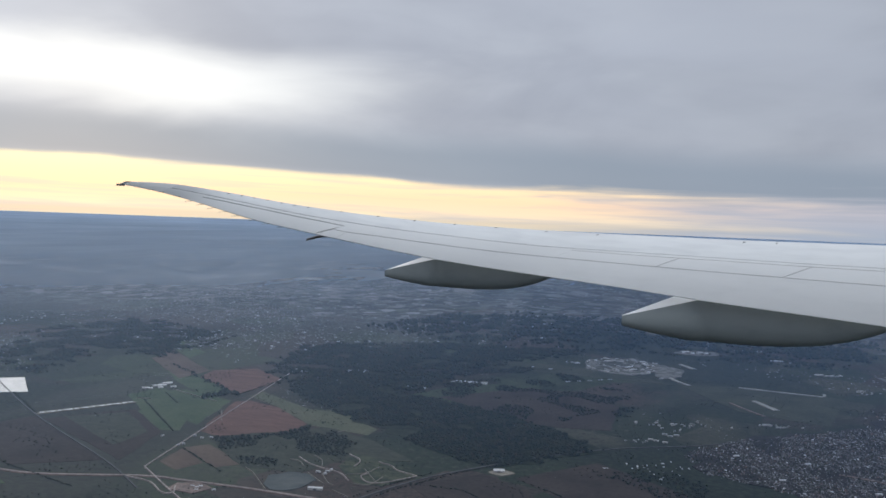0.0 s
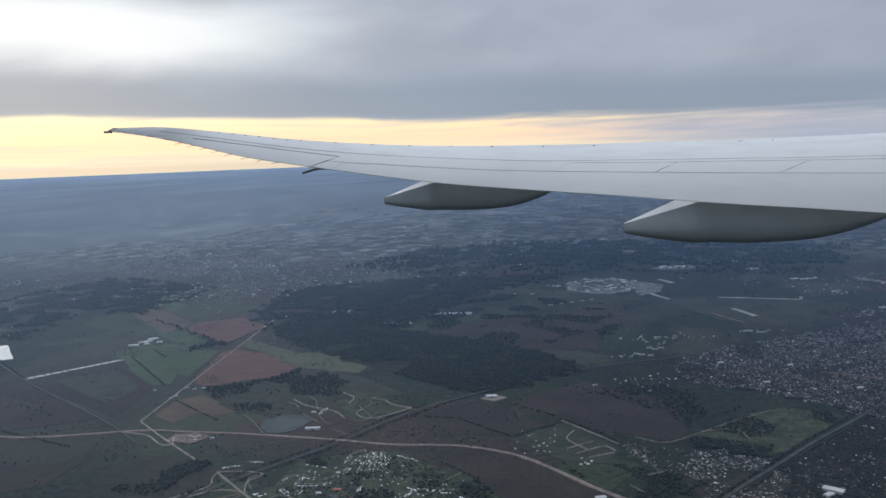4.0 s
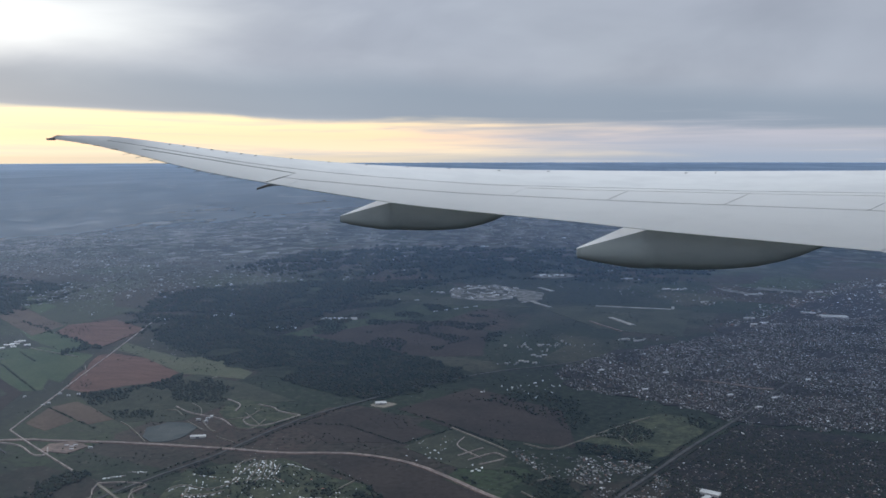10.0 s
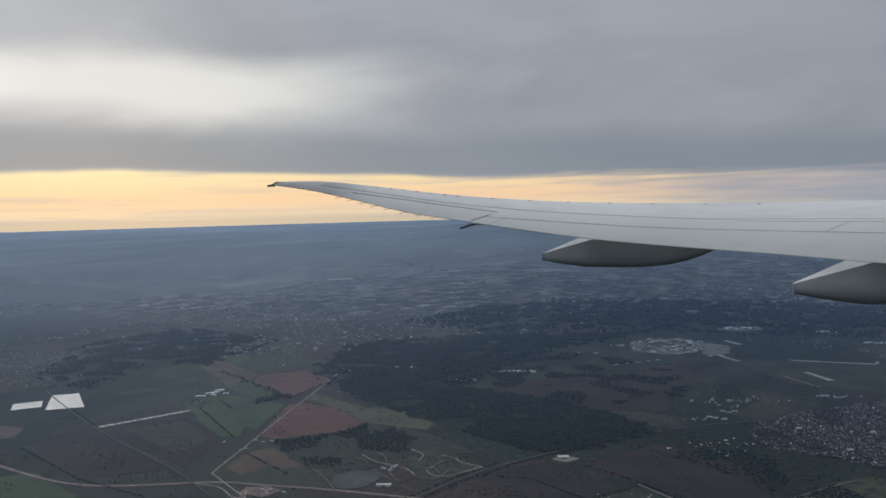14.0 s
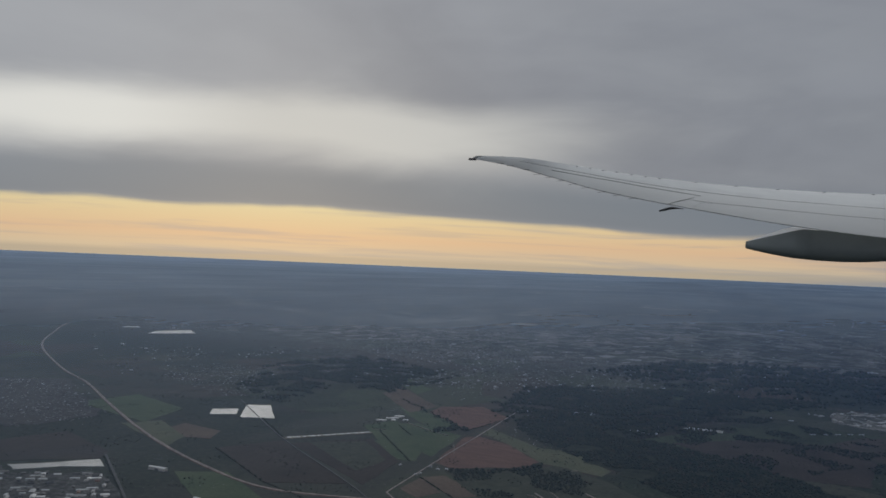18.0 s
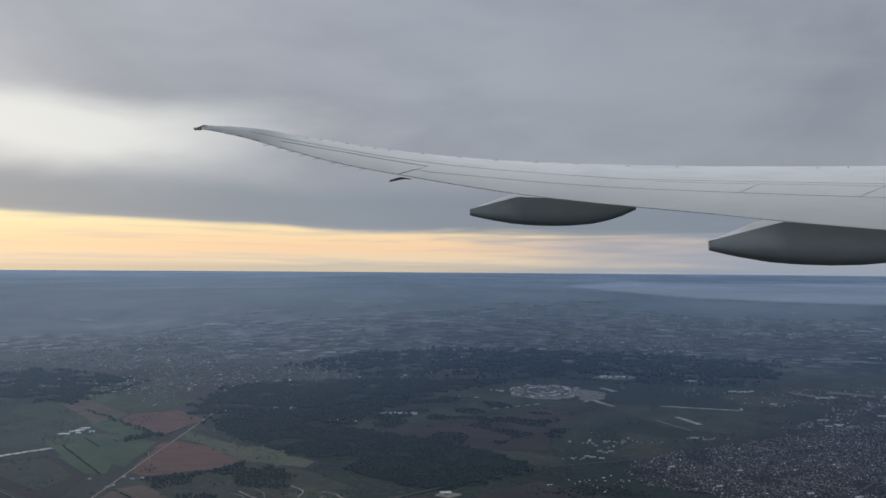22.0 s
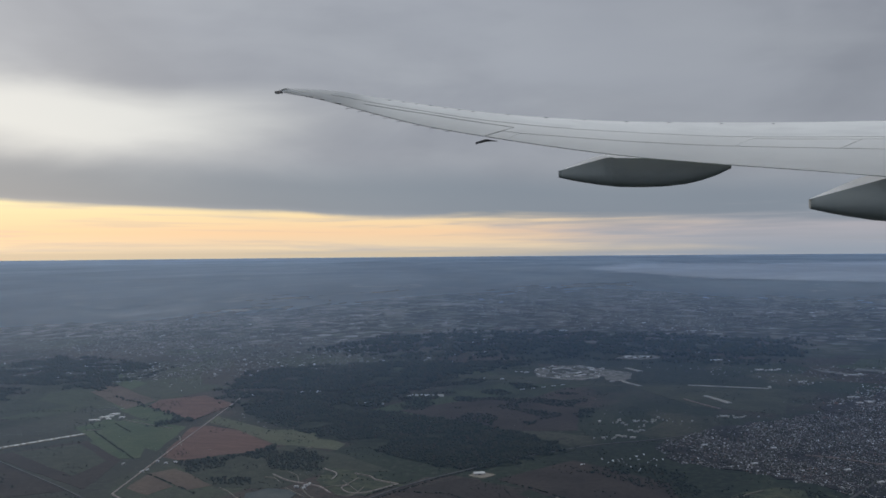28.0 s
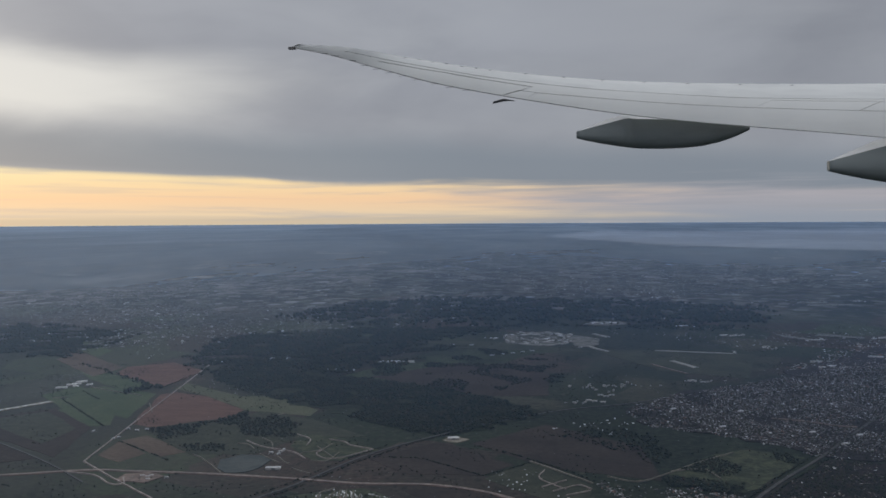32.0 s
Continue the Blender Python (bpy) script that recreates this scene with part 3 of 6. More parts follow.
# ---- the wing ----
# trailing edge and leading edge of the upper side, from the inboard end out to the tip
STATIONS = [
    (11.999, 22.500, 27.566, 17.805, 23.580, 29.935),
    (9.288, 22.500, 27.804, 14.481, 23.538, 29.918),
    (7.044, 22.500, 28.001, 11.723, 23.504, 29.905),
    (4.887, 22.488, 28.197, 9.048, 23.453, 29.894),
    (2.692, 22.475, 28.391, 6.340, 23.400, 29.885),
    (0.456, 22.462, 28.626, 3.491, 23.347, 29.878),
    (-1.820, 22.433, 28.845, 0.690, 23.271, 29.897),
    (-3.830, 22.313, 29.061, -1.788, 23.071, 29.936),
    (-5.708, 22.201, 29.341, -4.180, 22.886, 30.019),
    (-7.429, 22.026, 29.632, -6.274, 22.616, 30.167),
    (-8.979, 21.800, 29.927, -8.076, 22.280, 30.361),
    (-10.372, 21.587, 30.294, -9.764, 21.947, 30.604),
    (-11.452, 21.215, 30.562, -11.041, 21.405, 30.767),
    (-12.357, 20.896, 30.708, -12.191, 20.951, 30.787),
]


def along(s):
    """Trailing and leading edge at s, 0 inboard to 1 at the tip, on a smooth curve through the stations."""
    k = s * (len(STATIONS) - 1)
    i = min(int(k), len(STATIONS) - 2)
    t = k - i
    p = [np.array(STATIONS[min(max(j, 0), len(STATIONS) - 1)]) for j in (i - 1, i, i + 1, i + 2)]
    q = 0.5 * (2 * p[1] + (p[2] - p[0]) * t + (2 * p[0] - 5 * p[1] + 4 * p[2] - p[3]) * t * t + (3 * p[1] - p[0] - 3 * p[2] + p[3]) * t ** 3)
    return Vector(q[:3]), Vector(q[3:])


def on_wing(s, v, lift=0.0):
    """A point of the upper side: v 0 at the trailing edge, 1 at the leading edge, a little cambered."""
    te, le = along(s)
    chord = (le - te)
    span = (along(min(s + 0.01, 1))[0] - along(max(s - 0.01, 0))[0]).normalized()
    up = span.cross(chord).normalized()
    if up.z < 0:
        up = -up
    return te + chord * v + up * (lift + 0.035 * chord.length * 4 * v * (1 - v))


def plate(name, s0, s1, low, high, mat, parent, label="", thick=0.03, gap=0.012, n=24, m=4, lift=0.0):
    """A skin panel from s0 to s1 between two chord lines (functions of s), with real thickness and crisp edges.
    s0 and s1 may be pairs: where the panel's end meets the lower and the upper line."""
    s0 = s0 if isinstance(s0, tuple) else (s0, s0)
    s1 = s1 if isinstance(s1, tuple) else (s1, s1)
    grid = []
    for i in range(n + 1):
        row = []
        for j in range(m + 1):
            a0, a1 = s0[0] + (s0[1] - s0[0]) * j / m, s1[0] + (s1[1] - s1[0]) * j / m
            s = a0 + (a1 - a0) * i / n
            a, b = low(s), high(s)
            size = max(0.2, (along(s)[1] - along(s)[0]).length)
            a2, b2 = a + (gap / size if a > 0.001 else 0), b - (gap / size if b < 0.999 else 0)
            if b2 <= a2:
                a2 = b2 = (a + b) / 2
            v = a2 + (b2 - a2) * j / m
            row.append((on_wing(s, v, lift), on_wing(s, v, lift - thick)))
        grid.append(row)
    verts, faces = [p for row in grid for p, _ in row], []
    for i in range(n):
        for j in range(m):
            a = i * (m + 1) + j
            faces.append((a, a + 1, a + m + 2, a + m + 1))
    tops = len(faces)
    rim = [grid[i][0] for i in range(n + 1)] + [grid[n][j] for j in range(1, m + 1)] + [grid[i][m] for i in range(n - 1, -1, -1)] + [grid[0][j] for j in range(m - 1, 0, -1)]
    o, k = len(verts), len(rim)
    verts += [p for p, _ in rim] + [q for _, q in rim]
    faces += [(o + i, o + k + i, o + k + (i + 1) % k, o + (i + 1) % k) for i in range(k)]
    ob = part(name, verts, faces, mat, parent, label)
    for p in ob.data.polygons[:tops]:
        p.use_smooth = True
    return ob


wing = tagged(new("aircraft_wing"), "pale grey airliner wing with dark canoe fairings under it", "aircraft wing")
SA, SB = 0.0, 1.0


def chordline(*knots):
    """A chord fraction that runs through (s, v) knots."""
    def f(s):
        ks = sorted(knots)
        if s <= ks[0][0]:
            return ks[0][1]
        for (a, va), (b, vb) in zip(ks, ks[1:]):
            if s <= b:
                return va + (vb - va) * (s - a) / (b - a)
        return ks[-1][1]
    return f


SLAT = chordline((0.2213, 0.642), (0.3716, 0.611), (0.4328, 0.589), (0.4997, 0.565), (0.5774, 0.585), (0.6464, 0.579), (0.7193, 0.585), (0.7852, 0.610), (0.8451, 0.564), (0.9168, 0.555))
SECOND = chordline((0.2167, 0.605), (0.3678, 0.567), (0.4287, 0.537), (0.4966, 0.525))
HINGELINE = chordline((0.1958, 0.416), (0.3080, 0.399), (0.3951, 0.367), (0.4818, 0.343), (0.5326, 0.336), (0.5858, 0.318), (0.6290, 0.294), (0.6646, 0.244))
AILERON = chordline((0.6772, 0.425), (0.7125, 0.460), (0.7799, 0.495), (0.8254, 0.422), (0.8591, 0.364))
TE, LE = (lambda s: 0.0), (lambda s: 1.0)
S_AIL_IN, S_AIL_OUT, S_SLAT_OUT = (0.6884, 0.6772), 0.8591, 0.9168
# the closed lower shell
verts, faces, n, m = [], [], 60, 6
for i in range(n + 1):
    s = i / n
    for j in range(m + 1):
        v = j / m
        c = (along(s)[1] - along(s)[0]).length
        verts.append(on_wing(s, v, -0.028 - 0.30 * c * 0.16 * 4 * v * (1 - v)))
for i in range(n):
    for j in range(m):
        a = i * (m + 1) + j
        faces.append((a, a + m + 1, a + m + 2, a + 1))
part("lower_skin", verts, faces, M_WING, wing, "", True)
under = plate("spar_box", 0.0, 0.97, (lambda s: 0.04), (lambda s: 0.96), M_GAP, wing, "dark structure seen in the panel gaps", 0.008, 0.0, 60, 6, -0.016)
plate("leading_edge_slat", 0.0, S_SLAT_OUT, SLAT, LE, M_SLAT, wing, "pale bare-metal leading edge slat", gap=0.011, n=60, m=8)
plate("outer_skin", S_AIL_OUT, S_SLAT_OUT, TE, SLAT, M_WING, wing, gap=0.006, n=8)
plate("tip_skin", S_SLAT_OUT, 1.0, TE, LE, M_WING, wing, gap=0.004, n=14, m=6)
plate("middle_skin", S_AIL_IN[1], S_AIL_OUT, AILERON, SLAT, M_WING, wing, gap=0.013, n=24)
plate("inner_skin", 0.4716, (0.6819, S_AIL_IN[1]), HINGELINE, SLAT, M_WING, wing, gap=0.012, n=24)
plate("skin_strip", 0.0, 0.4716, SECOND, SLAT, M_WING, wing, gap=0.010, n=40)
plate("aileron", (S_AIL_IN[0] + 0.0018, S_AIL_IN[1] + 0.0026), S_AIL_OUT, TE, AILERON, M_WING, wing, "outboard aileron with dark hinge gap", gap=0.018, n=24)
plate("flap_end", 0.6646, (S_AIL_IN[0], 0.6819), TE, HINGELINE, M_WING, wing, gap=0.006, n=4)
ends = [0.0, 0.1977, 0.3085, 0.3951, 0.4716]
for a, b in zip(ends, ends[1:]):
    plate("spoiler", a + 0.0004, b - 0.0004, HINGELINE, SECOND, M_WING, wing, gap=0.013, n=16)
flaps = [0.1258, 0.4519, 0.6646]
plate("inboard_flap", 0.0, flaps[0] - 0.004, TE, HINGELINE, M_WING, wing, "inboard flap stepped a little below the outer one", gap=0.011, n=8, lift=-0.05)
plate("trailing_flap", flaps[0], flaps[2] - 0.0005, TE, HINGELINE, M_WING, wing, "long pale outboard flap", gap=0.014, n=50)


def canoe(name, tail, length, deep, label, tail_high=0.038, mat=M_FAIR):
    """A flap track fairing: blunt tail, deep rounded belly, flat top at the tail coloured pale as lit, its nose running
    under the wing.
    """
    bottom = [(0, -tail_high), (0.06, -0.052), (0.13, -0.066), (0.25, -0.085), (0.38, -0.093), (0.5, -0.096), (0.62, -0.093), (0.74, -0.082), (0.84, -0.060), (0.92, -0.033), (1.0, 0.004)]
    top = [(0, 0.0), (0.30, 0.080), (0.55, 0.072), (0.8, 0.055), (1.0, 0.03)]

    def at(tab, u):
        for (a, va), (b, vb) in zip(tab, tab[1:]):
            if u <= b:
                return va + (vb - va) * (u - a) / (b - a)
        return tab[-1][1]
    wide = lambda u: length * 0.115 * min(1.0, 0.30 + 2.6 * u) * (1 - max(0, u - 0.6) ** 2 * 3.2)
    back = lambda u: deep * u + 0.30 * max(0.0, min(1.0, (u - 0.27) / 0.07))
    verts, faces, topf, n = [], [], [], 36
    ring = [(-0.26, 1.0), (-0.42, 0.72), (-0.50, 0.40), (-0.45, 0.2), (-0.30, 0.05), (0.0, 0.0), (0.30, 0.05), (0.45, 0.2), (0.5, 0.5), (0.46, 0.8), (0.42, 1.0)]
    k = len(ring)
    for i in range(n + 1):
        u = i / n
        zt, zb, wd = at(top, u) * length, at(bottom, u) * length, wide(u)
        for y, h in ring:
            far = 0.030 * length * min(1, u / 0.2) * (1 if (y > 0 and h == 1.0) else 0) * (1 - min(1, max(0, u - 0.3) * 3))
            verts.append((tail[0] + u * length, tail[1] + back(u) + (y + 0.5) * wd, tail[2] + zb + (zt - zb) * h + far))
    for i in range(n):
        for j in range(k - 1):
            a = i * k + j
            faces.append((a, a + 1, a + k + 1, a + k))
    faces.append(tuple(range(k)))
    faces.append(tuple(n * k + j for j in reversed(range(k))))
    body = part(name, verts, faces, mat, wing, label, True)
    body.data.polygons[n * (k - 1)].use_smooth = False
    tv = [verts[i * k + j] for i in range(n + 1) for j in (0, k - 1)]
    tv = [(x, y, z + 0.006) for x, y, z in tv] + [(x, y, z - 0.02) for x, y, z in tv]
    c = 2 * (n + 1)
    tf = []
    for i in range(n):
        a = 2 * i
        tf += [(a, a + 2, a + 3, a + 1), (a, c + a, c + a + 2, a + 2), (a + 1, a + 3, c + a + 3, c + a + 1)]
    tf += [(0, 1, c + 1, c)]
    part("top_plate", tv, tf, M_FAIR_LIT_TOP, body, "flat top of the fairing, coloured pale as lit")
    return body


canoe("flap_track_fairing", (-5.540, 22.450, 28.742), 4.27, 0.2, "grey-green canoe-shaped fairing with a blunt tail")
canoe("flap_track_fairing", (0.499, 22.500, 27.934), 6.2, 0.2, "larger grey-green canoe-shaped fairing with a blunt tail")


def rod(name, a, b, r, mat, parent, label=""):
    a, b = Vector(a), Vector(b)
    d = (b - a).normalized()
    u = d.orthogonal().normalized()
    v = d.cross(u)
    n, verts = 6, []
    for p, k in ((a, 1.0), (b, 0.6)):
        verts += [p + (u * math.cos(2 * math.pi * i / n) + v * math.sin(2 * math.pi * i / n)) * r * k for i in range(n)]
    faces = [(i, (i + 1) % n, n + (i + 1) % n, n + i) for i in range(n)] + [tuple(reversed(range(n))), tuple(range(n, 2 * n))]
    return part(name, verts, faces, mat, parent, label)


for s in [0.7273, 0.7468, 0.7662, 0.7885, 0.8067, 0.8241, 0.8418, 0.8609]:
    p = on_wing(s, 0.0)
    rod("static_wick", p, p + Vector((-0.17, -0.1, -0.035)), 0.007, M_DARK, wing, "thin dark discharge wick")
for s in [0.8896, 0.9186, 0.9376]:
    p = on_wing(s, 0.015, -0.012)
    rod("static_wick", p + Vector((0.13, 0, -0.015)), p + Vector((-0.05, -0.02, 0.0)), 0.009, M_DARK, wing, "short dark wick base")
for s, v in [(0.8431, 0.899), (0.8271, 0.929), (0.8120, 0.936), (0.7973, 0.955), (0.7799, 0.935), (0.7645, 0.936), (0.7493, 0.940), (0.7126, 0.970), (0.6745, 0.979), (0.6388, 0.974), (0.6025, 0.979), (0.5678, 0.969), (0.5261, 0.956), (0.4851, 0.949), (0.3860, 0.948)]:
    p = on_wing(s, min(v, 0.97))
    rod("stud", p - Vector((0.03, 0, 0)), p + Vector((0.035, 0.0, 0.014)), 0.010, M_DARK, wing)
p = on_wing(0.3860, 0.96)
rod("beacon_stud", p + Vector((0.7, 0, -0.02)), p + Vector((0.73, 0, 0.02)), 0.012, M_TIP, wing, "small reddish stud on the leading edge")
tip_a, tip_b = along(1.0)
cap = [(x, y, z) for x in (-0.05, 0.12) for y in (-0.04, 0.08) for z in (-0.042, 0.008)]
part("tip_light", [(tip_a + Vector(q)) for q in cap], [(0, 1, 3, 2), (4, 6, 7, 5), (0, 4, 5, 1), (2, 3, 7, 6), (1, 5, 7, 3), (0, 2, 6, 4)], M_TIP, wing, "dark navigation light housing at the wing tip")


def taper(name, stops, mat, parent, label=""):
    """A closed tapering body through (point, half width, half height) stops."""
    verts, faces, n = [], [], 8
    for q, a, b in stops:
        verts += [(q[0], q[1] + a * math.cos(2 * math.pi * i / n), q[2] + b * math.sin(2 * math.pi * i / n)) for i in range(n)]
    for k in range(len(stops) - 1):
        faces += [(k * n + i, k * n + (i + 1) % n, (k + 1) * n + (i + 1) % n, (k + 1) * n + i) for i in range(n)]
    faces += [tuple(reversed(range(n))), tuple(range((len(stops) - 1) * n, len(stops) * n))]
    return part(name, verts, faces, mat, parent, label)


taper("hinge_fairing", [((-7.593, 22.100, 29.451), 0.03, 0.026), ((-7.466, 22.200, 29.497), 0.05, 0.034), ((-7.346, 22.300, 29.539), 0.06, 0.036), ((-7.240, 22.400, 29.545), 0.05, 0.022), ((-7.074, 22.450, 29.531), 0.02, 0.008)], M_DARK, wing, "slender dark hinge fairing at the aileron's end")


# ---- land: fields, woods, water ----
M_FAR_HOUSES = surface("far_house_mix", island([(0.0, (0.05, 0.05, 0.052)), (0.35, (0.10, 0.096, 0.094)), (0.62, (0.17, 0.16, 0.155)), (0.86, (0.26, 0.25, 0.24)), (0.97, (0.40, 0.40, 0.40))]), 0.8)
M_CONCRETE = surface("pale_concrete", speckled((0.17, 0.17, 0.155), (0.27, 0.265, 0.24), 0.5), 0.9)
GREEN = surface("green_field", speckled((0.046, 0.067, 0.035), (0.071, 0.088, 0.047), 0.16, 0.3, 0.7, (1, 1, 1), 0, 2.2), 0.95, spec=0.1)
OLIVE = surface("olive_field", speckled((0.070, 0.079, 0.047), (0.098, 0.100, 0.063), 0.18, 0.3, 0.7, (1, 1, 1), 0, 2.2), 0.95, spec=0.1)
REDEARTH = surface("ploughed_red_field", speckled((0.096, 0.056, 0.044), (0.138, 0.080, 0.062), 0.25, 0.3, 0.7, (0.4, 2.2, 1), 30, 2.6), 0.95, spec=0.1)
BROWN = surface("fallow_brown_field", speckled((0.084, 0.062, 0.047), (0.112, 0.084, 0.063), 0.12, 0.3, 0.7, (1, 1, 1), 0, 1.8), 0.95, spec=0.1)
DARKBROWN = surface("dark_fallow_field", speckled((0.029, 0.025, 0.021), (0.046, 0.037, 0.030), 0.12, 0.3, 0.7, (1, 1, 1), 0, 1.6), 0.95, spec=0.1)
MEADOW = surface("park_grass", speckled((0.030, 0.039, 0.025), (0.068, 0.073, 0.044), 0.6, 0.38, 0.62, (1, 1, 1), 0, 2.0), 0.95, spec=0.1)
PLOT = surface("plot_grass", speckled((0.032, 0.038, 0.026), (0.056, 0.058, 0.040), 0.5, 0.3, 0.7, (1, 1, 1), 0, 2.5), 0.95, spec=0.1)
AIRGRASS = surface("airfield_grass", speckled((0.028, 0.034, 0.023), (0.050, 0.053, 0.036), 0.16, 0.3, 0.7, (1, 1, 1), 0, 1.5), 0.95, spec=0.1)
APRON = surface("airport_apron", speckled((0.036, 0.040, 0.034), (0.15, 0.146, 0.138), 0.6, 0.36, 0.64, fine=2.6), 0.9)

patch("field", GREEN, "large flat green field beside a pale road", "field", [(-81.2, 130.7), (-76.8, 135.0), (-65.8, 130.0), (-62.4, 113.2), (-69.5, 118.1)])
patch("field", REDEARTH, "ploughed red-brown field between hedges", "field", [(-64.9, 129.5), (-63.1, 131.2), (-56.8, 128.4), (-48.4, 119.8), (-48.9, 114.7), (-53.0, 112.1), (-55.2, 107.8), (-60.2, 110.3)])
patch("field", OLIVE, "olive field in front of dark woods", "field", [(-64.8, 134.3), (-64.9, 139.1), (-52.2, 129.3), (-47.2, 129.9), (-38.0, 120.7), (-38.1, 116.9), (-47.8, 119.4), (-56.3, 127.9)])
patch("field", REDEARTH, "far ploughed red field", "field", [(-80.6, 146.3), (-82.1, 153.4), (-75.6, 159.2), (-66.7, 150.7), (-66.1, 145.2), (-67.4, 135.2)])
patch("field", GREEN, "long green strip of field", "field", [(-94.5, 156.2), (-92.1, 156.7), (-80.5, 145.7), (-68.9, 136.5), (-72.0, 131.7), (-83.0, 141.5)])
patch("field", BROWN, "small brown field", "field", [(-103.6, 167.8), (-101.7, 172.0), (-93.1, 163.5), (-92.9, 157.8)])
patch("field", GREEN, "far pale green field", "field", [(-106.4, 174.8), (-107.4, 184.8), (-94.4, 172.7), (-93.5, 164.1), (-101.7, 172.7)])
patch("field", BROWN, "brown plot along the road", "field", [(-56.9, 95.0), (-57.5, 101.3), (-51.8, 96.3), (-53.1, 92.5)])
patch("field", BROWN, "brown plot with a hedge", "field", [(-57.5, 101.6), (-55.4, 104.3), (-47.4, 97.3), (-49.6, 95.1)])
patch("field", GREEN, "light green paddock", "field", [(-74.6, 117.5), (-74.7, 121.7), (-64.8, 109.8), (-66.1, 106.8), (-72.0, 109.2)])
patch("field", DARKBROWN, "wide brown fallow land beside the highway", "field", [(-20.4, 85.5), (-15.1, 87.1), (-8.2, 81.5), (-2.3, 75.9), (1.1, 71.2), (-3.1, 69.7), (-8.2, 70.6), (-11.2, 73.9), (-14.7, 78.9)])
patch("field", DARKBROWN, "dark brown pasture", "field", [(-15.2, 104.2), (-6.4, 114.7), (4.6, 104.7), (5.3, 91.0), (-5.8, 94.6)])
patch("field", DARKBROWN, "dark brown plot beside the white hall", "field", [(-25.9, 96.7), (-19.0, 104.7), (-9.7, 95.5), (-12.9, 91.2), (-21.2, 91.1)])
patch("field", MEADOW, "park meadow with groups of trees", "park", [(6.2, 93.3), (11.8, 101.5), (16.2, 104.5), (22.1, 101.5), (14.3, 89.4), (11.8, 87.2)])
patch("field", PLOT, "rough golf grass between tree groups", "golf land", [(-56.5, 106.3), (-53.5, 111.3), (-48.5, 114.1), (-45.7, 119.1), (-37.2, 115.0), (-28.2, 106.5), (-36.4, 104.3), (-39.1, 97.6), (-46.4, 96.2), (-52.2, 102.0)], ragged=0.8)
patch("field", MEADOW, "green estate land with winding drives", "park", [(-36.3, 101.2), (-36.4, 107.2), (-30.9, 105.2), (-25.4, 100.2), (-28.9, 95.3), (-32.1, 95.3)])
patch("field", MEADOW, "grassy estate with white villas", "park", [(-33.0, 81.7), (-24.4, 85.7), (-14.6, 77.8), (-12.9, 72.7), (-18.5, 65.1), (-26.4, 69.3), (-32.5, 73.1)])
patch("field", MEADOW, "grass between drives and a railway", "park", [(-39.9, 69.1), (-38.8, 76.6), (-31.8, 73.9), (-30.0, 68.7), (-35.0, 65.5)])
patch("field", PLOT, "green building plot with cart tracks", "field", [(-12.7, 90.0), (-8.1, 96.8), (-1.7, 88.6), (-2.5, 83.9), (-6.4, 84.1)])
patch("field", DARKBROWN, "faded brown airfield grass", "field", [(-35.9, 147.3), (-22.2, 163.0), (-5.8, 152.6), (-6.0, 133.6), (-15.9, 132.6)])
patch("field", AIRGRASS, "long olive strip of airfield grass", "field", [(-42.6, 183.2), (-31.5, 193.6), (-13.7, 190.6), (3.4, 178.0), (-15.1, 180.3), (-35.3, 182.5)])
patch("field", AIRGRASS, "grass round the runway", "field", [(3.4, 180.1), (18.5, 182.1), (33.9, 177.3), (26.8, 150.6), (13.7, 156.8)])
patch("field", BROWN, "reddish quarry ground", "quarry", [(-105.3, 105.0), (-106.3, 109.7), (-97.5, 108.3), (-94.6, 102.7), (-98.5, 101.5)])
patch("field", GREEN, "green plot under white tents", "field", [(-83.0, 127.2), (-81.2, 134.6), (-69.4, 126.8), (-62.7, 109.3), (-65.2, 108.6)])
patch("field", DARKBROWN, "dark field beside the curving highway", "field", [(-74.9, 69.7), (-65.2, 76.6), (-55.2, 78.4), (-55.3, 72.3), (-66.2, 62.4)])
patch("field", DARKBROWN, "dark square field", "field", [(-89.6, 98.5), (-85.7, 108.9), (-63.1, 93.1), (-71.6, 87.2)])
patch("field", OLIVE, "olive verge by the highway", "field", [(-113.8, 103.1), (-110.5, 108.9), (-98.5, 101.5), (-95.5, 94.8)])

patch("field", DARKBROWN, "dark field between farm roads", "field", [(-83.6, 108.0), (-75.6, 118.4), (-64.5, 107.7), (-61.4, 93.6)])
patch("field", BROWN, "pale brown far field", "field", [(-248.4, 93.9), (-246.2, 104.4), (-200.8, 93.9), (-205.6, 84.3)])
patch("field", OLIVE, "small olive far field", "field", [(-223.3, 104.5), (-221.5, 110.4), (-198.3, 103.8), (-200.5, 98.3)])
patch("field", DARKBROWN, "far brown stubble field", "field", [(-240.1, 151.7), (-255.6, 175.0), (-213.1, 163.6), (-199.4, 141.8)])
patch("field", GREEN, "far green field by the town", "field", [(-134.7, 112.2), (-133.8, 125.9), (-116.2, 119.5), (-111.5, 105.9)])
patch("field", GREEN, "green meadow by a drive", "field", [(-84.1, 84.8), (-78.6, 88.6), (-67.1, 81.4), (-71.1, 75.2)])
patch("field", DARKBROWN, "dark field behind the lake", "field", [(-116.9, 80.4), (-114.7, 93.8), (-99.0, 87.7), (-96.7, 84.3), (-105.1, 75.4)])
patch("field", PLOT, "green strip before the white halls", "field", [(-81.6, 110.2), (-75.5, 116.3), (-66.2, 107.1), (-66.2, 99.3)])
patch("field", BROWN, "brown field by the hamlet", "field", [(-99.9, 160.6), (-100.0, 169.6), (-82.4, 152.8), (-83.3, 143.3)])
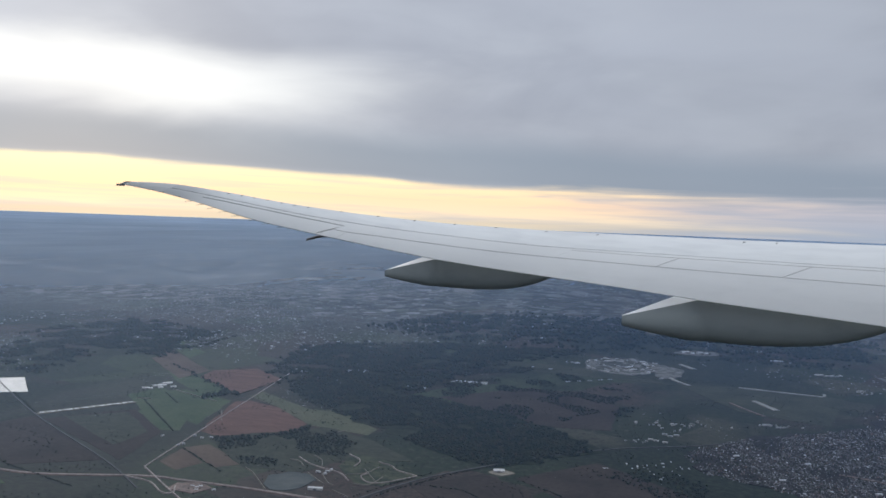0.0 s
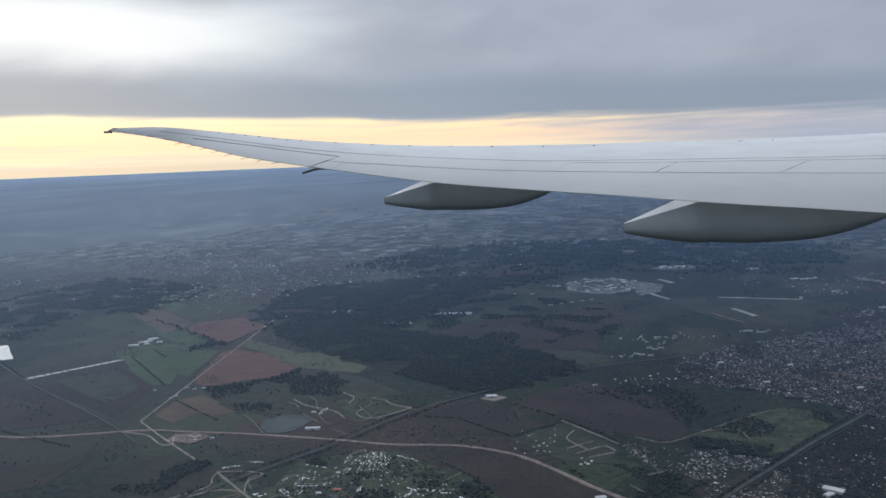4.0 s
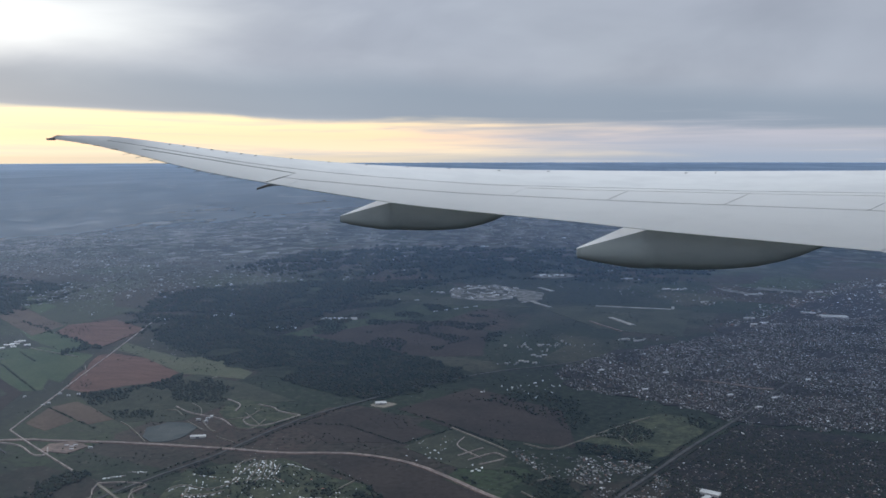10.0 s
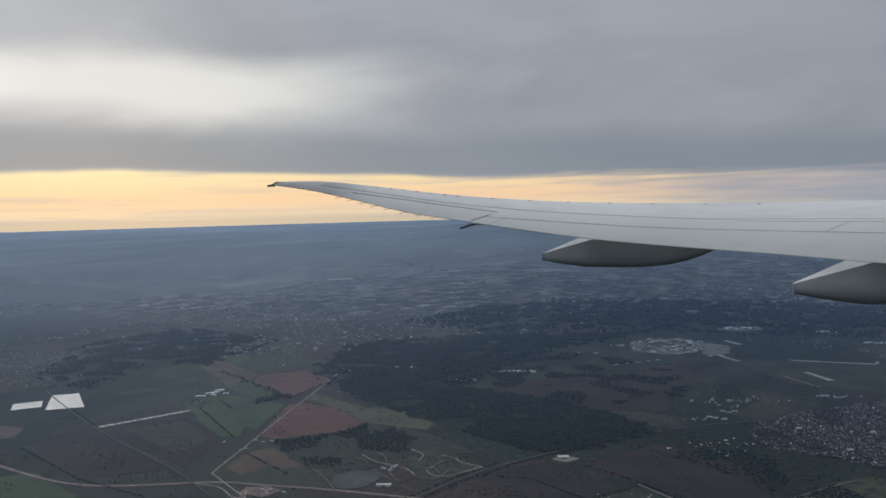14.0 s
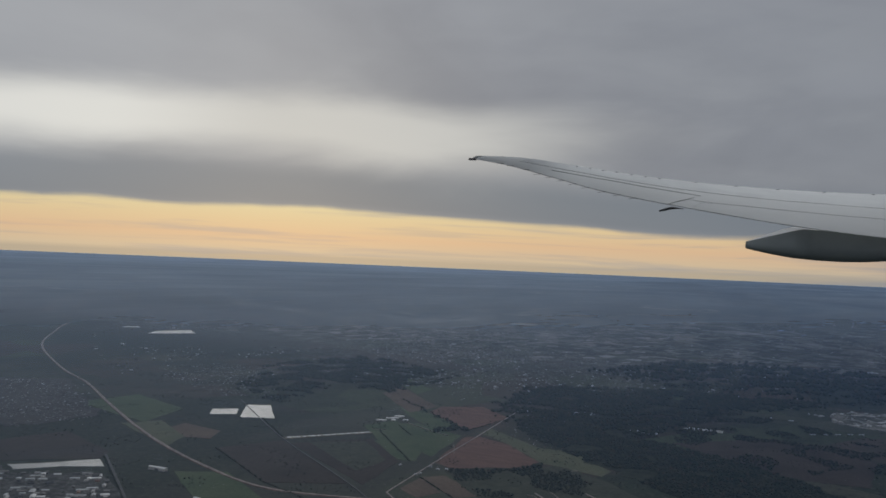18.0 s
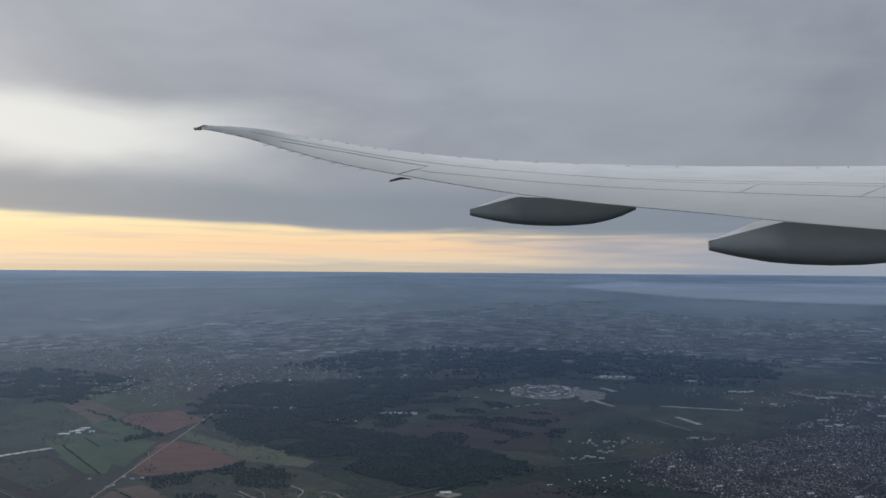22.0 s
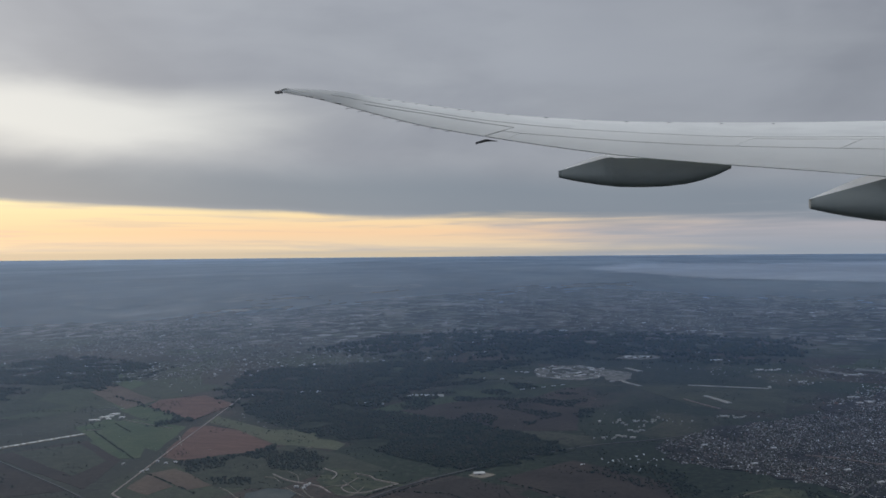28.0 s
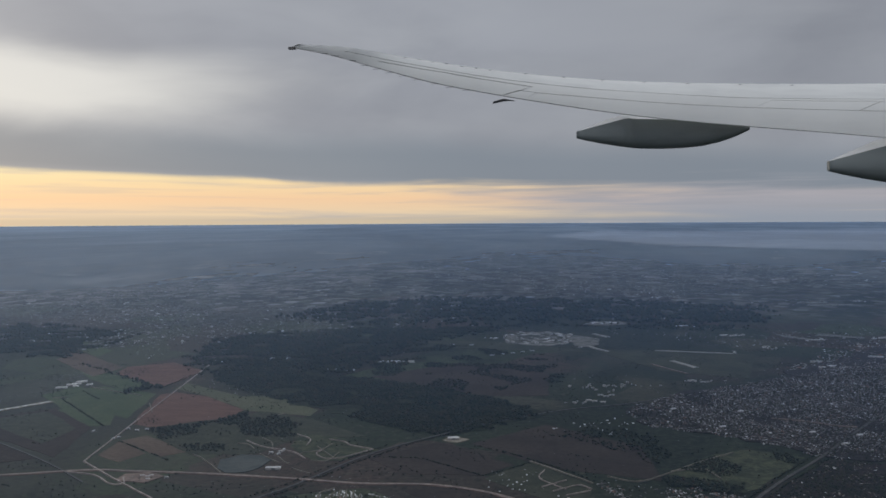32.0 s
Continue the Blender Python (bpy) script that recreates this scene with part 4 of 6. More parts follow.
patch("town_ground", surface("far_town_soil", speckled((0.034, 0.034, 0.033), (0.06, 0.056, 0.052), 0.7, 0.3, 0.7, (1, 1, 1), 0, 2.0), 0.95, spec=0.1), "grey streets and yards of the far town", "town", [(-156.0, 97.0), (-176.0, 118.0), (-160.0, 130.5), (-121.0, 105.0), (-124.0, 90.0)], ragged=2.5)
# water
patch("pond", M_WATER, "grey-green pond beside the highway", "pond", [(-41.4, 91.2), (-42.3, 94.4), (-40.7, 96.7), (-37.9, 96.4), (-36.6, 94.9), (-36.8, 92.1), (-38.0, 89.9), (-39.8, 89.5)], "water", 0.5)
patch("reservoir", M_BRIGHT_WATER, "pale square reservoir basin", "reservoir", [(-103.0, 119.2), (-98.0, 122.4), (-106.9, 132.4), (-110.5, 130.0)], "water", 0.1)
patch("reservoir", M_BRIGHT_WATER, "smaller pale reservoir basin", "reservoir", [(-108.8, 118.2), (-105.5, 121.3), (-108.8, 125.7), (-112.0, 122.4)], "water", 0.1)
patch("lake", M_BRIGHT_WATER, "bright lake behind the industrial park", "lake", [(-102.6, 74.7), (-99.0, 79.1), (-96.3, 83.7), (-92.6, 81.2), (-96.8, 77.9), (-99.9, 73.5)], "water", 0.3)
patch("lake", M_BRIGHT_WATER, "far lake reflecting the evening sky", "lake", [(-701.7, 180.6), (-773.5, 230.9), (-750.2, 251.7), (-681.9, 207.6)], "water", 1.0)
patch("pond", M_BRIGHT_WATER, "far bright pond", "pond", [(-228.4, 218.9), (-219.8, 232.5), (-229.3, 240.0), (-233.7, 227.8)], "water", 0.5)
patch("pond", M_BRIGHT_WATER, "small far pond", "pond", [(-252.6, 229.6), (-248.1, 233.5), (-250.5, 236.5), (-254.0, 233.0)], "water", 0.4)
patch("estuary", M_ESTUARY, "wide grey estuary under the horizon", "water", [(-9.4, 1354.2), (105.6, 1903.0), (329.6, 1739.8), (737.1, 2084.5), (419.5, 929.6), (268.9, 724.2), (208.6, 758.5), (110.8, 881.8), (43.6, 1129.4)], "water", 4.0)

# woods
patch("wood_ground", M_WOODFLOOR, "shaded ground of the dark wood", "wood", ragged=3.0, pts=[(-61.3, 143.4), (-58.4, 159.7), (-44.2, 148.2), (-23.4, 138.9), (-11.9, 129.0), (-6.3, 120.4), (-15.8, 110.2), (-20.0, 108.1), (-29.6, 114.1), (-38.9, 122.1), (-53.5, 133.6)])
trees("wood", "dark winter wood behind the fields", [(-61.3, 143.4), (-58.4, 159.7), (-44.2, 148.2), (-23.4, 138.9), (-11.9, 129.0), (-6.3, 120.4), (-15.8, 110.2), (-20.0, 108.1), (-29.6, 114.1), (-38.9, 122.1), (-53.5, 133.6)], 0.29, 0.18, 0.95, 3, 1, -0.36, 3.0)
trees("wood", "dark belt of trees north of the wood", [(-74.0, 164.0), (-78.6, 196.0), (-43.3, 214.5), (-16.6, 215.8), (-33.8, 189.4), (-39.0, 164.0), (-40.9, 148.3), (-51.1, 153.0), (-58.6, 157.9), (-61.2, 144.1)], 0.46, 0.28, 0.9, 4, 1, -0.3, 6.0)
trees("tree_cover", "scattered copses beyond the wood", [(-44.2, 148.2), (-39.3, 165.1), (-33.8, 189.4), (-8.1, 182.2), (-3.8, 149.9), (-12.1, 130.1), (-23.4, 138.9)], 0.45, 0.17, 0.85, 49, 1, 0.08, 5.0)
trees("tree_cover", "dark copses before the airport", [(-40.2, 202.0), (-19.1, 223.9), (37.9, 223.5), (36.6, 213.8), (-2.5, 221.3), (-18.2, 216.7), (-29.6, 199.3)], 0.75, 0.3, 0.85, 50, 1, -0.05, 8.0)
trees("wood", "dark belt of woods beyond the airport", [(-50.0, 217.0), (-20.0, 226.0), (4.0, 233.0), (34.0, 226.0), (52.0, 232.0), (58.0, 268.0), (16.0, 292.0), (-30.0, 296.0), (-68.0, 276.0), (-76.0, 236.0)], 1.0, 0.46, 0.9, 52, 1, -0.1, 14.0)
trees("tree_cover", "trees among the houses of a leafy suburb", [(13.8, 84.9), (24.5, 100.6), (31.0, 99.1), (38.5, 95.1), (35.8, 78.9), (29.3, 64.3), (20.3, 63.2), (15.4, 67.0), (12.1, 73.5)], 0.27, 0.11, 0.8, 5, 1, -0.4)
trees("tree_cover", "groups of park trees", [(6.2, 93.3), (11.8, 101.5), (16.2, 104.5), (22.1, 101.5), (14.3, 89.4), (11.8, 87.2)], 0.27, 0.12, 0.8, 6, 1, -0.02)
trees("tree_cover", "clumps of trees on the golf land", [(-57.3, 107.6), (-53.6, 111.5), (-48.5, 114.1), (-45.7, 119.1), (-36.1, 111.0), (-36.7, 104.6), (-42.9, 104.2), (-41.1, 97.3), (-47.0, 97.2), (-52.2, 102.0)], 0.36, 0.15, 0.85, 7, 1, -0.04)
trees("tree_cover", "scattered trees round the villas", [(-33.0, 81.7), (-24.4, 85.7), (-14.6, 77.8), (-12.9, 72.7), (-18.5, 65.1), (-26.4, 69.3), (-32.5, 73.1)], 0.4, 0.1, 0.6, 8, 1, 0.0)
trees("tree_cover", "trees in the low suburb", [(-38.5, 61.8), (-34.1, 65.7), (-29.5, 67.7), (-22.7, 62.5), (-22.3, 58.2), (-37.6, 56.0)], 0.32, 0.13, 0.8, 9, 1, -0.1)
trees("tree_cover", "dark copse by the cart tracks", [(-47.7, 76.9), (-43.2, 79.4), (-42.6, 73.7), (-43.5, 70.3), (-48.3, 72.7)], 0.4, 0.18, 0.85, 10, 1, -0.25)
trees("tree_cover", "trees by the old estate", [(2.7, 95.5), (7.8, 99.4), (12.0, 103.7), (6.7, 109.3), (1.1, 116.4), (-5.2, 109.4), (4.6, 99.3)], 0.45, 0.15, 0.65, 11, 1, -0.1)
trees("tree_cover", "dark trees north of the avenue", [(-7.4, 84.1), (-2.5, 83.9), (4.1, 81.7), (6.6, 79.9), (1.4, 74.6), (-2.3, 76.9)], 0.32, 0.13, 0.8, 12, 1, -0.1)
trees("tree_cover", "dark copse beside the highway ramp", [(-2.7, 70.4), (1.4, 72.9), (3.1, 70.2), (1.2, 67.1), (-1.8, 68.4)], 0.28, 0.13, 0.9, 13, 1, -0.4)
trees("tree_cover", "trees among the city's houses", [(4.7, 125.0), (12.4, 134.6), (45.0, 160.4), (68.5, 171.8), (43.7, 97.7), (24.7, 101.6), (19.6, 108.9), (6.2, 115.8)], 0.42, 0.11, 0.7, 14, 1, -0.2)
trees("tree_cover", "trees among the near houses", [(-20.3, 63.8), (-12.0, 72.9), (-0.1, 67.0), (2.5, 61.0), (-22.3, 58.2)], 0.42, 0.1, 0.5, 15, 1, -0.1)
trees("wood", "dark farm woods beyond the reservoirs", [(-125.3, 146.6), (-146.8, 184.7), (-139.7, 217.7), (-101.8, 198.0), (-98.5, 163.5), (-116.8, 165.8), (-107.6, 134.7)], 0.5, 0.27, 0.9, 16, 1, -0.1, 6.0)
trees("hedge", "hedges along the farm tracks", [(-92.8, 156.5), (-92.2, 156.6), (-66.8, 134.4), (-66.6, 133.0)], 0.45, 0.2, 0.85, 17)
trees("hedge", "dark hedge between red field and road", [(-71.8, 130.8), (-69.0, 137.0), (-66.8, 134.4), (-70.1, 128.8)], 0.5, 0.3, 0.85, 18)
trees("hedge", "row of trees along the red field", [(-54.9, 106.9), (-48.9, 114.7), (-47.3, 119.2), (-46.2, 117.6), (-47.9, 113.0), (-53.6, 105.3)], 0.42, 0.24, 0.85, 19)

ROWS_OF_TREES = [
    ("dark hedge across the pasture", [(-26.1, 97.3), (-20.0, 97.1), (-12.9, 91.0)]),
    ("hedge between two pastures", [(-12.9, 91.0), (-10.5, 93.5), (-8.1, 96.4)]),
    ("hedge through the green field", [(-78.0, 130.7), (-72.5, 124.9)]),
    ("trees along the country road", [(-67.0, 134.4), (-66.3, 145.6), (-65.8, 150.1)]),
    ("hedge between brown plots", [(-57.5, 101.3), (-49.8, 95.1), (-47.8, 93.4)]),
    ("trees along the avenue", [(1.5, 66.4), (5.4, 71.7), (8.9, 77.7), (12.2, 82.8), (17.6, 91.3), (24.4, 101.0)]),
    ("trees on the far side of the avenue", [(4.6, 72.6), (8.3, 78.9), (11.5, 84.1), (16.8, 92.8), (23.6, 102.8)]),
    ("bushes along the railway's foot", [(-41.0, 66.0), (-38.0, 72.3), (-34.6, 78.9), (-31.0, 85.1), (-27.5, 93.6)]),
    ("bushes beside the railway", [(-40.6, 70.5), (-37.1, 77.8), (-31.8, 87.0), (-28.4, 95.9), (-24.9, 102.5)]),
    ("hedge in the dark pasture", [(-14.3, 103.1), (-10.2, 99.9), (-5.2, 94.6)]),
    ("hedge of the long plot", [(-8.3, 98.0), (-4.0, 93.4), (-1.5, 90.3)]),
    ("hedge on the fallow land", [(-19.0, 82.9), (-14.7, 78.9), (-12.3, 75.1)]),
    ("trees along the railway", [(-27.9, 93.1), (-22.0, 103.7), (-16.1, 111.2)]),
    ("dark tree line at the wood's foot", [(-29.6, 114.1), (-22.0, 108.8), (-18.4, 108.8), (-12.7, 115.4)]),
    ("tree line between estate and city", [(-14.8, 79.2), (-12.6, 74.1), (-14.3, 70.1)]),
    ("dark tree line of the old farm", [(-33.4, 63.3), (-31.6, 66.7), (-30.2, 68.0)]),
    ("tree line by the farm road", [(-28.5, 67.3), (-24.3, 63.2), (-22.4, 61.5)]),
    ("dark hedge under the highway", [(10.4, 69.1), (13.6, 66.8), (16.1, 66.0)]),
    ("far hedge by the reservoirs", [(-112.0, 131.6), (-86.1, 109.9)]),
    ("hedge along the dark square field", [(-89.6, 98.5), (-71.6, 87.2), (-59.6, 82.8)]),
    ("hedge beside the park's boundary street", [(-97.4, 85.3), (-75.4, 69.2)]),
    ("hedge along far stubble", [(-159.6, 98.1), (-161.1, 117.5)]),
    ("tree row by the farm halls", [(-78.1, 124.6), (-63.2, 108.5)]),
]
for k, (label, line) in enumerate(ROWS_OF_TREES):
    tree_row(label, line, 0.19, 0.115, 40 + k)

# roads
HIGHWAY = [(-520.0, 335.0), (-400.0, 290.0), (-300.0, 244.0), (-259.0, 208.0), (-221.0, 172.0), (-176.0, 142.0), (-153.5, 130.0), (-127.5, 113.5), (-102.0, 98.2), (-83.0, 89.2), (-69.0, 85.2), (-55.1, 89.0), (-49.8, 89.1), (-42.1, 89.0), (-31.2, 88.0), (-25.0, 87.1), (-17.6, 87.4), (-11.6, 85.2), (-7.2, 81.3), (-3.3, 77.2), (0.5, 74.0), (3.1, 71.8), (6.7, 69.5), (10.9, 66.9), (15.2, 64.1), (19.5, 60.8)]
road("highway", M_HIGHWAY, "raw earth highway curving through the plain", 0.56, HIGHWAY)
road("highway_lane", M_ROAD, "pale new carriageway on the earthwork", 0.085, [(x + 0.06, y + 0.13) for x, y in HIGHWAY], 0.02)
road("highway_lane", M_ROAD, "second pale carriageway on the earthwork", 0.085, [(x - 0.06, y - 0.13) for x, y in HIGHWAY], 0.022)
road("road", M_ROAD, "straight pale country road", 0.12, [(-57.1, 92.3), (-59.3, 105.4), (-61.5, 118.5), (-63.6, 131.6), (-65.8, 144.7), (-68.8, 163.0)], 0.012)
road("road", M_ROAD, "pale road running on past the junction", 0.17, [(-57.1, 92.3), (-50.5, 86.3), (-43.7, 80.4)], 0.014)
road("road", M_ROAD, "curved slip road of the junction", 0.15, [(-57.0, 88.3), (-53.2, 87.3), (-50.1, 84.6), (-48.9, 84.9), (-49.8, 86.9)], 0.016)
road("railway", M_ASPHALT, "grey railway strip crossing the plain", 0.30, [(-42.8, 64.2), (-41.3, 66.6), (-38.4, 73.0), (-35.0, 79.7), (-31.4, 86.1), (-27.9, 94.7), (-24.5, 101.1), (-18.5, 109.0), (-12.1, 116.4), (-3.7, 123.8), (4.7, 128.4), (14.3, 135.3)], -0.02, "railway")
road("avenue", M_ASPHALT, "broad grey avenue through the suburb", 0.36, [(-3.0, 60.5), (1.2, 66.9), (5.1, 72.3), (8.6, 78.4), (11.9, 83.6), (17.3, 92.2), (24.0, 102.0), (31.5, 114.0), (40.1, 127.0), (48.4, 138.5)], 0.0)
road("road", M_TRACK, "straight farm road past the villas", 0.24, [(-39.7, 77.2), (-34.1, 71.8), (-29.9, 68.5), (-26.3, 65.4), (-23.1, 62.3), (-20.2, 59.3)], 0.01)
road("road", M_ASPHALT, "field road by the reservoirs", 0.22, [(-115.0, 133.6), (-87.3, 110.5), (-63.1, 93.1), (-53.1, 84.8)], 0.01)
road("track", M_ROAD, "winding pale drive of the estate", 0.099, [(-39.7, 77.2), (-39.4, 75.5), (-38.8, 73.8), (-39.9, 71.8), (-41.3, 69.9)], 0.011)
road("track", M_ROAD, "pale loop of estate drive", 0.099, [(-34.7, 72.5), (-35.6, 75.2), (-35.0, 77.2), (-37.1, 77.8), (-39.8, 77.4)], 0.012)
road("track", M_ROAD, "pale estate street", 0.094, [(-38.4, 68.4), (-36.0, 68.5), (-32.6, 68.8)], 0.013)
road("track", M_ROAD, "pale estate street between plots", 0.083, [(-34.4, 72.5), (-37.3, 72.9), (-39.5, 71.0)], 0.013)
road("track", M_ROAD, "curving drive through green plots", 0.121, [(-42.2, 103.0), (-39.4, 100.4), (-35.2, 98.4), (-33.0, 95.8)], 0.011)
road("track", M_ROAD, "looped drive through green plots", 0.121, [(-26.2, 100.4), (-29.2, 102.0), (-30.2, 103.4), (-32.4, 104.6)], 0.012)
road("track", M_ROAD, "looped drive on the meadow", 0.110, [(-26.2, 100.4), (-27.9, 98.0), (-29.3, 96.3), (-30.9, 96.1), (-32.3, 98.0), (-32.0, 99.4)], 0.013)
road("track", M_ROAD, "drive crossing green plots", 0.110, [(-34.4, 101.5), (-34.7, 104.4), (-36.9, 106.6)], 0.012)
for line in ([(-40.7, 104.4), (-39.0, 102.5), (-37.9, 99.8)], [(-36.9, 97.4), (-34.9, 94.2), (-34.1, 93.6)], [(-32.2, 94.8), (-30.3, 95.2), (-29.8, 98.6)], [(-32.9, 100.9), (-30.0, 96.5)],
             [(-34.1, 98.0), (-32.2, 99.5), (-31.5, 102.5)], [(-42.8, 101.6), (-41.4, 101.2), (-40.0, 99.3)], [(-38.6, 97.1), (-36.6, 95.0), (-35.3, 93.7)]):
    road("track", M_TRACK, "thin pale drive between green plots", 0.085, line, 0.014)
road("track", M_ROAD, "cart track on the building plots", 0.083, [(-6.5, 93.7), (-7.0, 90.7), (-4.4, 87.1)], 0.011)
road("track", M_ROAD, "cart track between plots", 0.072, [(-5.7, 86.4), (-3.2, 88.7), (-1.9, 87.5)], 0.012)
road("track", M_ROAD, "second cart track between plots", 0.072, [(-6.8, 87.7), (-4.3, 90.3)], 0.012)
road("track", M_ROAD, "third cart track between plots", 0.072, [(-4.5, 85.2), (-2.1, 87.0)], 0.012)
road("track", M_TRACK, "long edge track of the plots", 0.17, [(-8.1, 97.0), (-3.9, 92.2), (-1.7, 89.5)], 0.012)
for line in ([(-38.0, 68.8), (-35.1, 68.8), (-32.6, 68.8), (-31.9, 68.1)], [(-35.2, 68.9), (-35.6, 70.6), (-34.6, 71.9)], [(-36.0, 68.4), (-35.8, 65.9)], [(-34.5, 72.7), (-35.4, 71.9), (-36.1, 70.9), (-35.4, 69.3)], [(-34.4, 73.4), (-35.6, 75.2), (-35.8, 76.3), (-34.9, 77.4)], [(-32.0, 71.2), (-31.0, 72.4), (-29.3, 71.4)], [(-18.3, 67.8), (-15.7, 64.3)], [(-18.4, 69.2), (-15.5, 69.4)], [(-17.5, 72.3), (-17.2, 69.7)], [(-17.3, 72.4), (-17.0, 69.8)], [(-16.0, 79.8), (-17.1, 77.6)], [(6.6, 94.5), (10.1, 95.6), (11.3, 92.2)], [(-0.1, 92.0), (2.9, 90.5), (6.2, 93.7), (10.3, 98.5), (14.6, 102.8)], [(-0.4, 78.3), (0.8, 76.7)], [(4.4, 81.7), (5.6, 80.3)], [(1.0, 81.0), (2.8, 82.4)], [(-42.6, 116.9), (-41.8, 118.0)], [(-60.4, 116.7), (-63.5, 122.6)], [(-40.3, 89.4), (-44.2, 94.4), (-46.1, 96.2)], [(-33.4, 91.8), (-30.8, 89.9)], [(-67.4, 128.2), (-74.7, 131.8), (-78.7, 134.1)], [(-79.9, 125.2), (-77.8, 125.9)]):
    road("track", M_TRACK, "thin worn drive on grass", 0.085, line, 0.013)
road("runway", M_CONCRETE, "thin pale runway", 0.6, [(15.2, 181.0), (22.5, 179.4), (29.8, 178.0)], 0.0, "runway")
road("taxiway", M_CONCRETE, "hooked end of the runway", 0.55, [(29.9, 177.9), (30.4, 179.4), (30.6, 181.0)], 0.001, "runway")
road("taxiway", M_CONCRETE, "short pale taxiway", 0.9, [(16.8, 168.0), (18.6, 164.0), (20.0, 160.5)], 0.001, "runway")
road("taxiway", M_CONCRETE, "pale taxiway end", 0.6, [(2.2, 186.0), (4.0, 182.4), (6.0, 178.8)], 0.001, "runway")
road("taxiway", M_HIGHWAY, "thin reddish service road", 0.4, [(12.6, 164.0), (15.0, 159.0), (17.5, 154.5)], 0.001, "runway")
road("taxiway", M_CONCRETE, "short apron lane", 0.9, [(4.4, 206.0), (7.4, 200.4)], 0.001, "runway")
road("street", M_HIGHWAY, "reddish street cutting through the city", 0.48, [(23.2, 120.9), (27.3, 119.2), (30.4, 117.1), (32.5, 116.7)], 0.01)
road("road", M_ASPHALT, "far road through the woods", 0.45, [(10.8, 234.0), (12.6, 265.1), (10.4, 304.4)], 0.01)

# built land
CLEAR.append(([(-3.0, 60.5), (1.2, 66.9), (5.1, 72.3), (8.6, 78.4), (11.9, 83.6), (17.3, 92.2), (24.0, 102.0), (31.5, 114.0), (40.1, 127.0), (48.4, 138.5)], 0.34))
CLEAR.append(([(23.2, 120.9), (27.3, 119.2), (30.4, 117.1), (32.5, 116.7)], 0.34))
CLEAR.append((HIGHWAY[-8:], 0.45))
TOWNSOIL = surface("town_soil", speckled((0.014, 0.016, 0.017), (0.040, 0.036, 0.034), 1.1, 0.3, 0.7, (1, 1, 1), 0, 2.5), 0.95, spec=0.1)
SUBURBSOIL = surface("suburb_soil", speckled((0.012, 0.014, 0.014), (0.036, 0.031, 0.027), 1.1, 0.35, 0.65, (1, 1, 1), 0, 2.5), 0.95, spec=0.1)
patch("town_ground", TOWNSOIL, "grey-brown streets and yards of the city", "town", [(4.7, 125.0), (12.5, 135.4), (27.4, 147.3), (48.3, 174.6), (84.4, 218.0), (46.1, 98.1), (24.7, 101.6), (19.5, 107.8), (6.2, 115.8)], ragged=3.0)
patch("town_ground", TOWNSOIL, "grey-brown yards between small houses", "town", [(-21.9, 58.2), (-21.2, 62.7), (-17.3, 66.9), (-12.0, 73.1), (-7.4, 70.3), (-0.1, 67.0), (1.1, 64.3), (-2.9, 59.6)], ragged=0.8)
patch("town_ground", TOWNSOIL, "yards beyond the avenue", "town", [(1.1, 65.1), (4.0, 70.3), (7.0, 68.1), (11.6, 65.6), (13.5, 62.5), (-2.2, 58.9)], ragged=0.8)
patch("town_ground", SUBURBSOIL, "dark gardens of the leafy suburb", "town", [(13.8, 84.9), (24.5, 100.6), (31.0, 99.1), (38.5, 95.1), (38.7, 79.3), (31.8, 64.5), (20.3, 63.2), (15.4, 67.0), (12.1, 73.5)], ragged=1.5)
trees("scattered_trees", "single dark trees and bushes all over the plain", [(-146.6, 60.8), (36.7, 49.6), (72.5, 86.7), (91.6, 214.3), (-4.2, 284.2), (-154.1, 260.1), (-192.9, 148.3)], 0.85, 0.10, 0.75, 23, 1, 0.2)
houses("city_houses", "dense grey and white houses of the city", [(4.7, 125.0), (12.5, 135.4), (27.4, 147.3), (45.8, 164.1), (69.6, 174.9), (44.9, 97.9), (24.7, 101.6), (19.5, 107.8), (6.2, 115.8)], 0.235, 0.108, 24, M_HOUSES, 0.88, 9, 1, base=0.075)
houses("city_houses", "far houses of the city behind the warehouses", [(34.2, 158.4), (50.6, 184.6), (87.8, 228.4), (85.4, 188.9), (68.9, 173.0)], 0.55, 0.24, 24, M_HOUSES, 0.8, 7, 21)
houses("suburb_houses", "sparse houses under trees", [(13.8, 84.9), (24.5, 100.6), (38.5, 95.1), (35.8, 78.9), (29.3, 64.3), (20.3, 63.2), (15.4, 67.0), (12.1, 73.5)], 0.29, 0.135, 24, M_LEAFY_HOUSES, 0.42, 8, 2, base=0.075)
houses("near_houses", "dense small houses with pale roofs", [(-21.9, 58.2), (-21.2, 62.7), (-17.3, 66.9), (-12.0, 73.1), (-7.4, 70.3), (-0.1, 67.0), (1.1, 64.3), (-2.9, 59.6)], 0.20, 0.138, 20, M_HOUSES, 0.9, 10, 3, base=0.075)
houses("near_houses", "small houses beyond the avenue", [(1.1, 65.1), (4.0, 70.3), (7.0, 68.1), (11.6, 65.6), (13.5, 62.5), (-2.2, 58.9)], 0.205, 0.138, 28, M_HOUSES, 0.88, 9, 4, base=0.075)
houses("village_houses", "white and grey village houses", [(-1.7, 89.5), (-0.1, 92.0), (6.0, 88.5), (12.1, 87.8), (12.1, 85.4), (7.8, 81.3), (1.5, 82.4)], 0.24, 0.15, 24, M_HOUSES, 0.8, 6, 5)
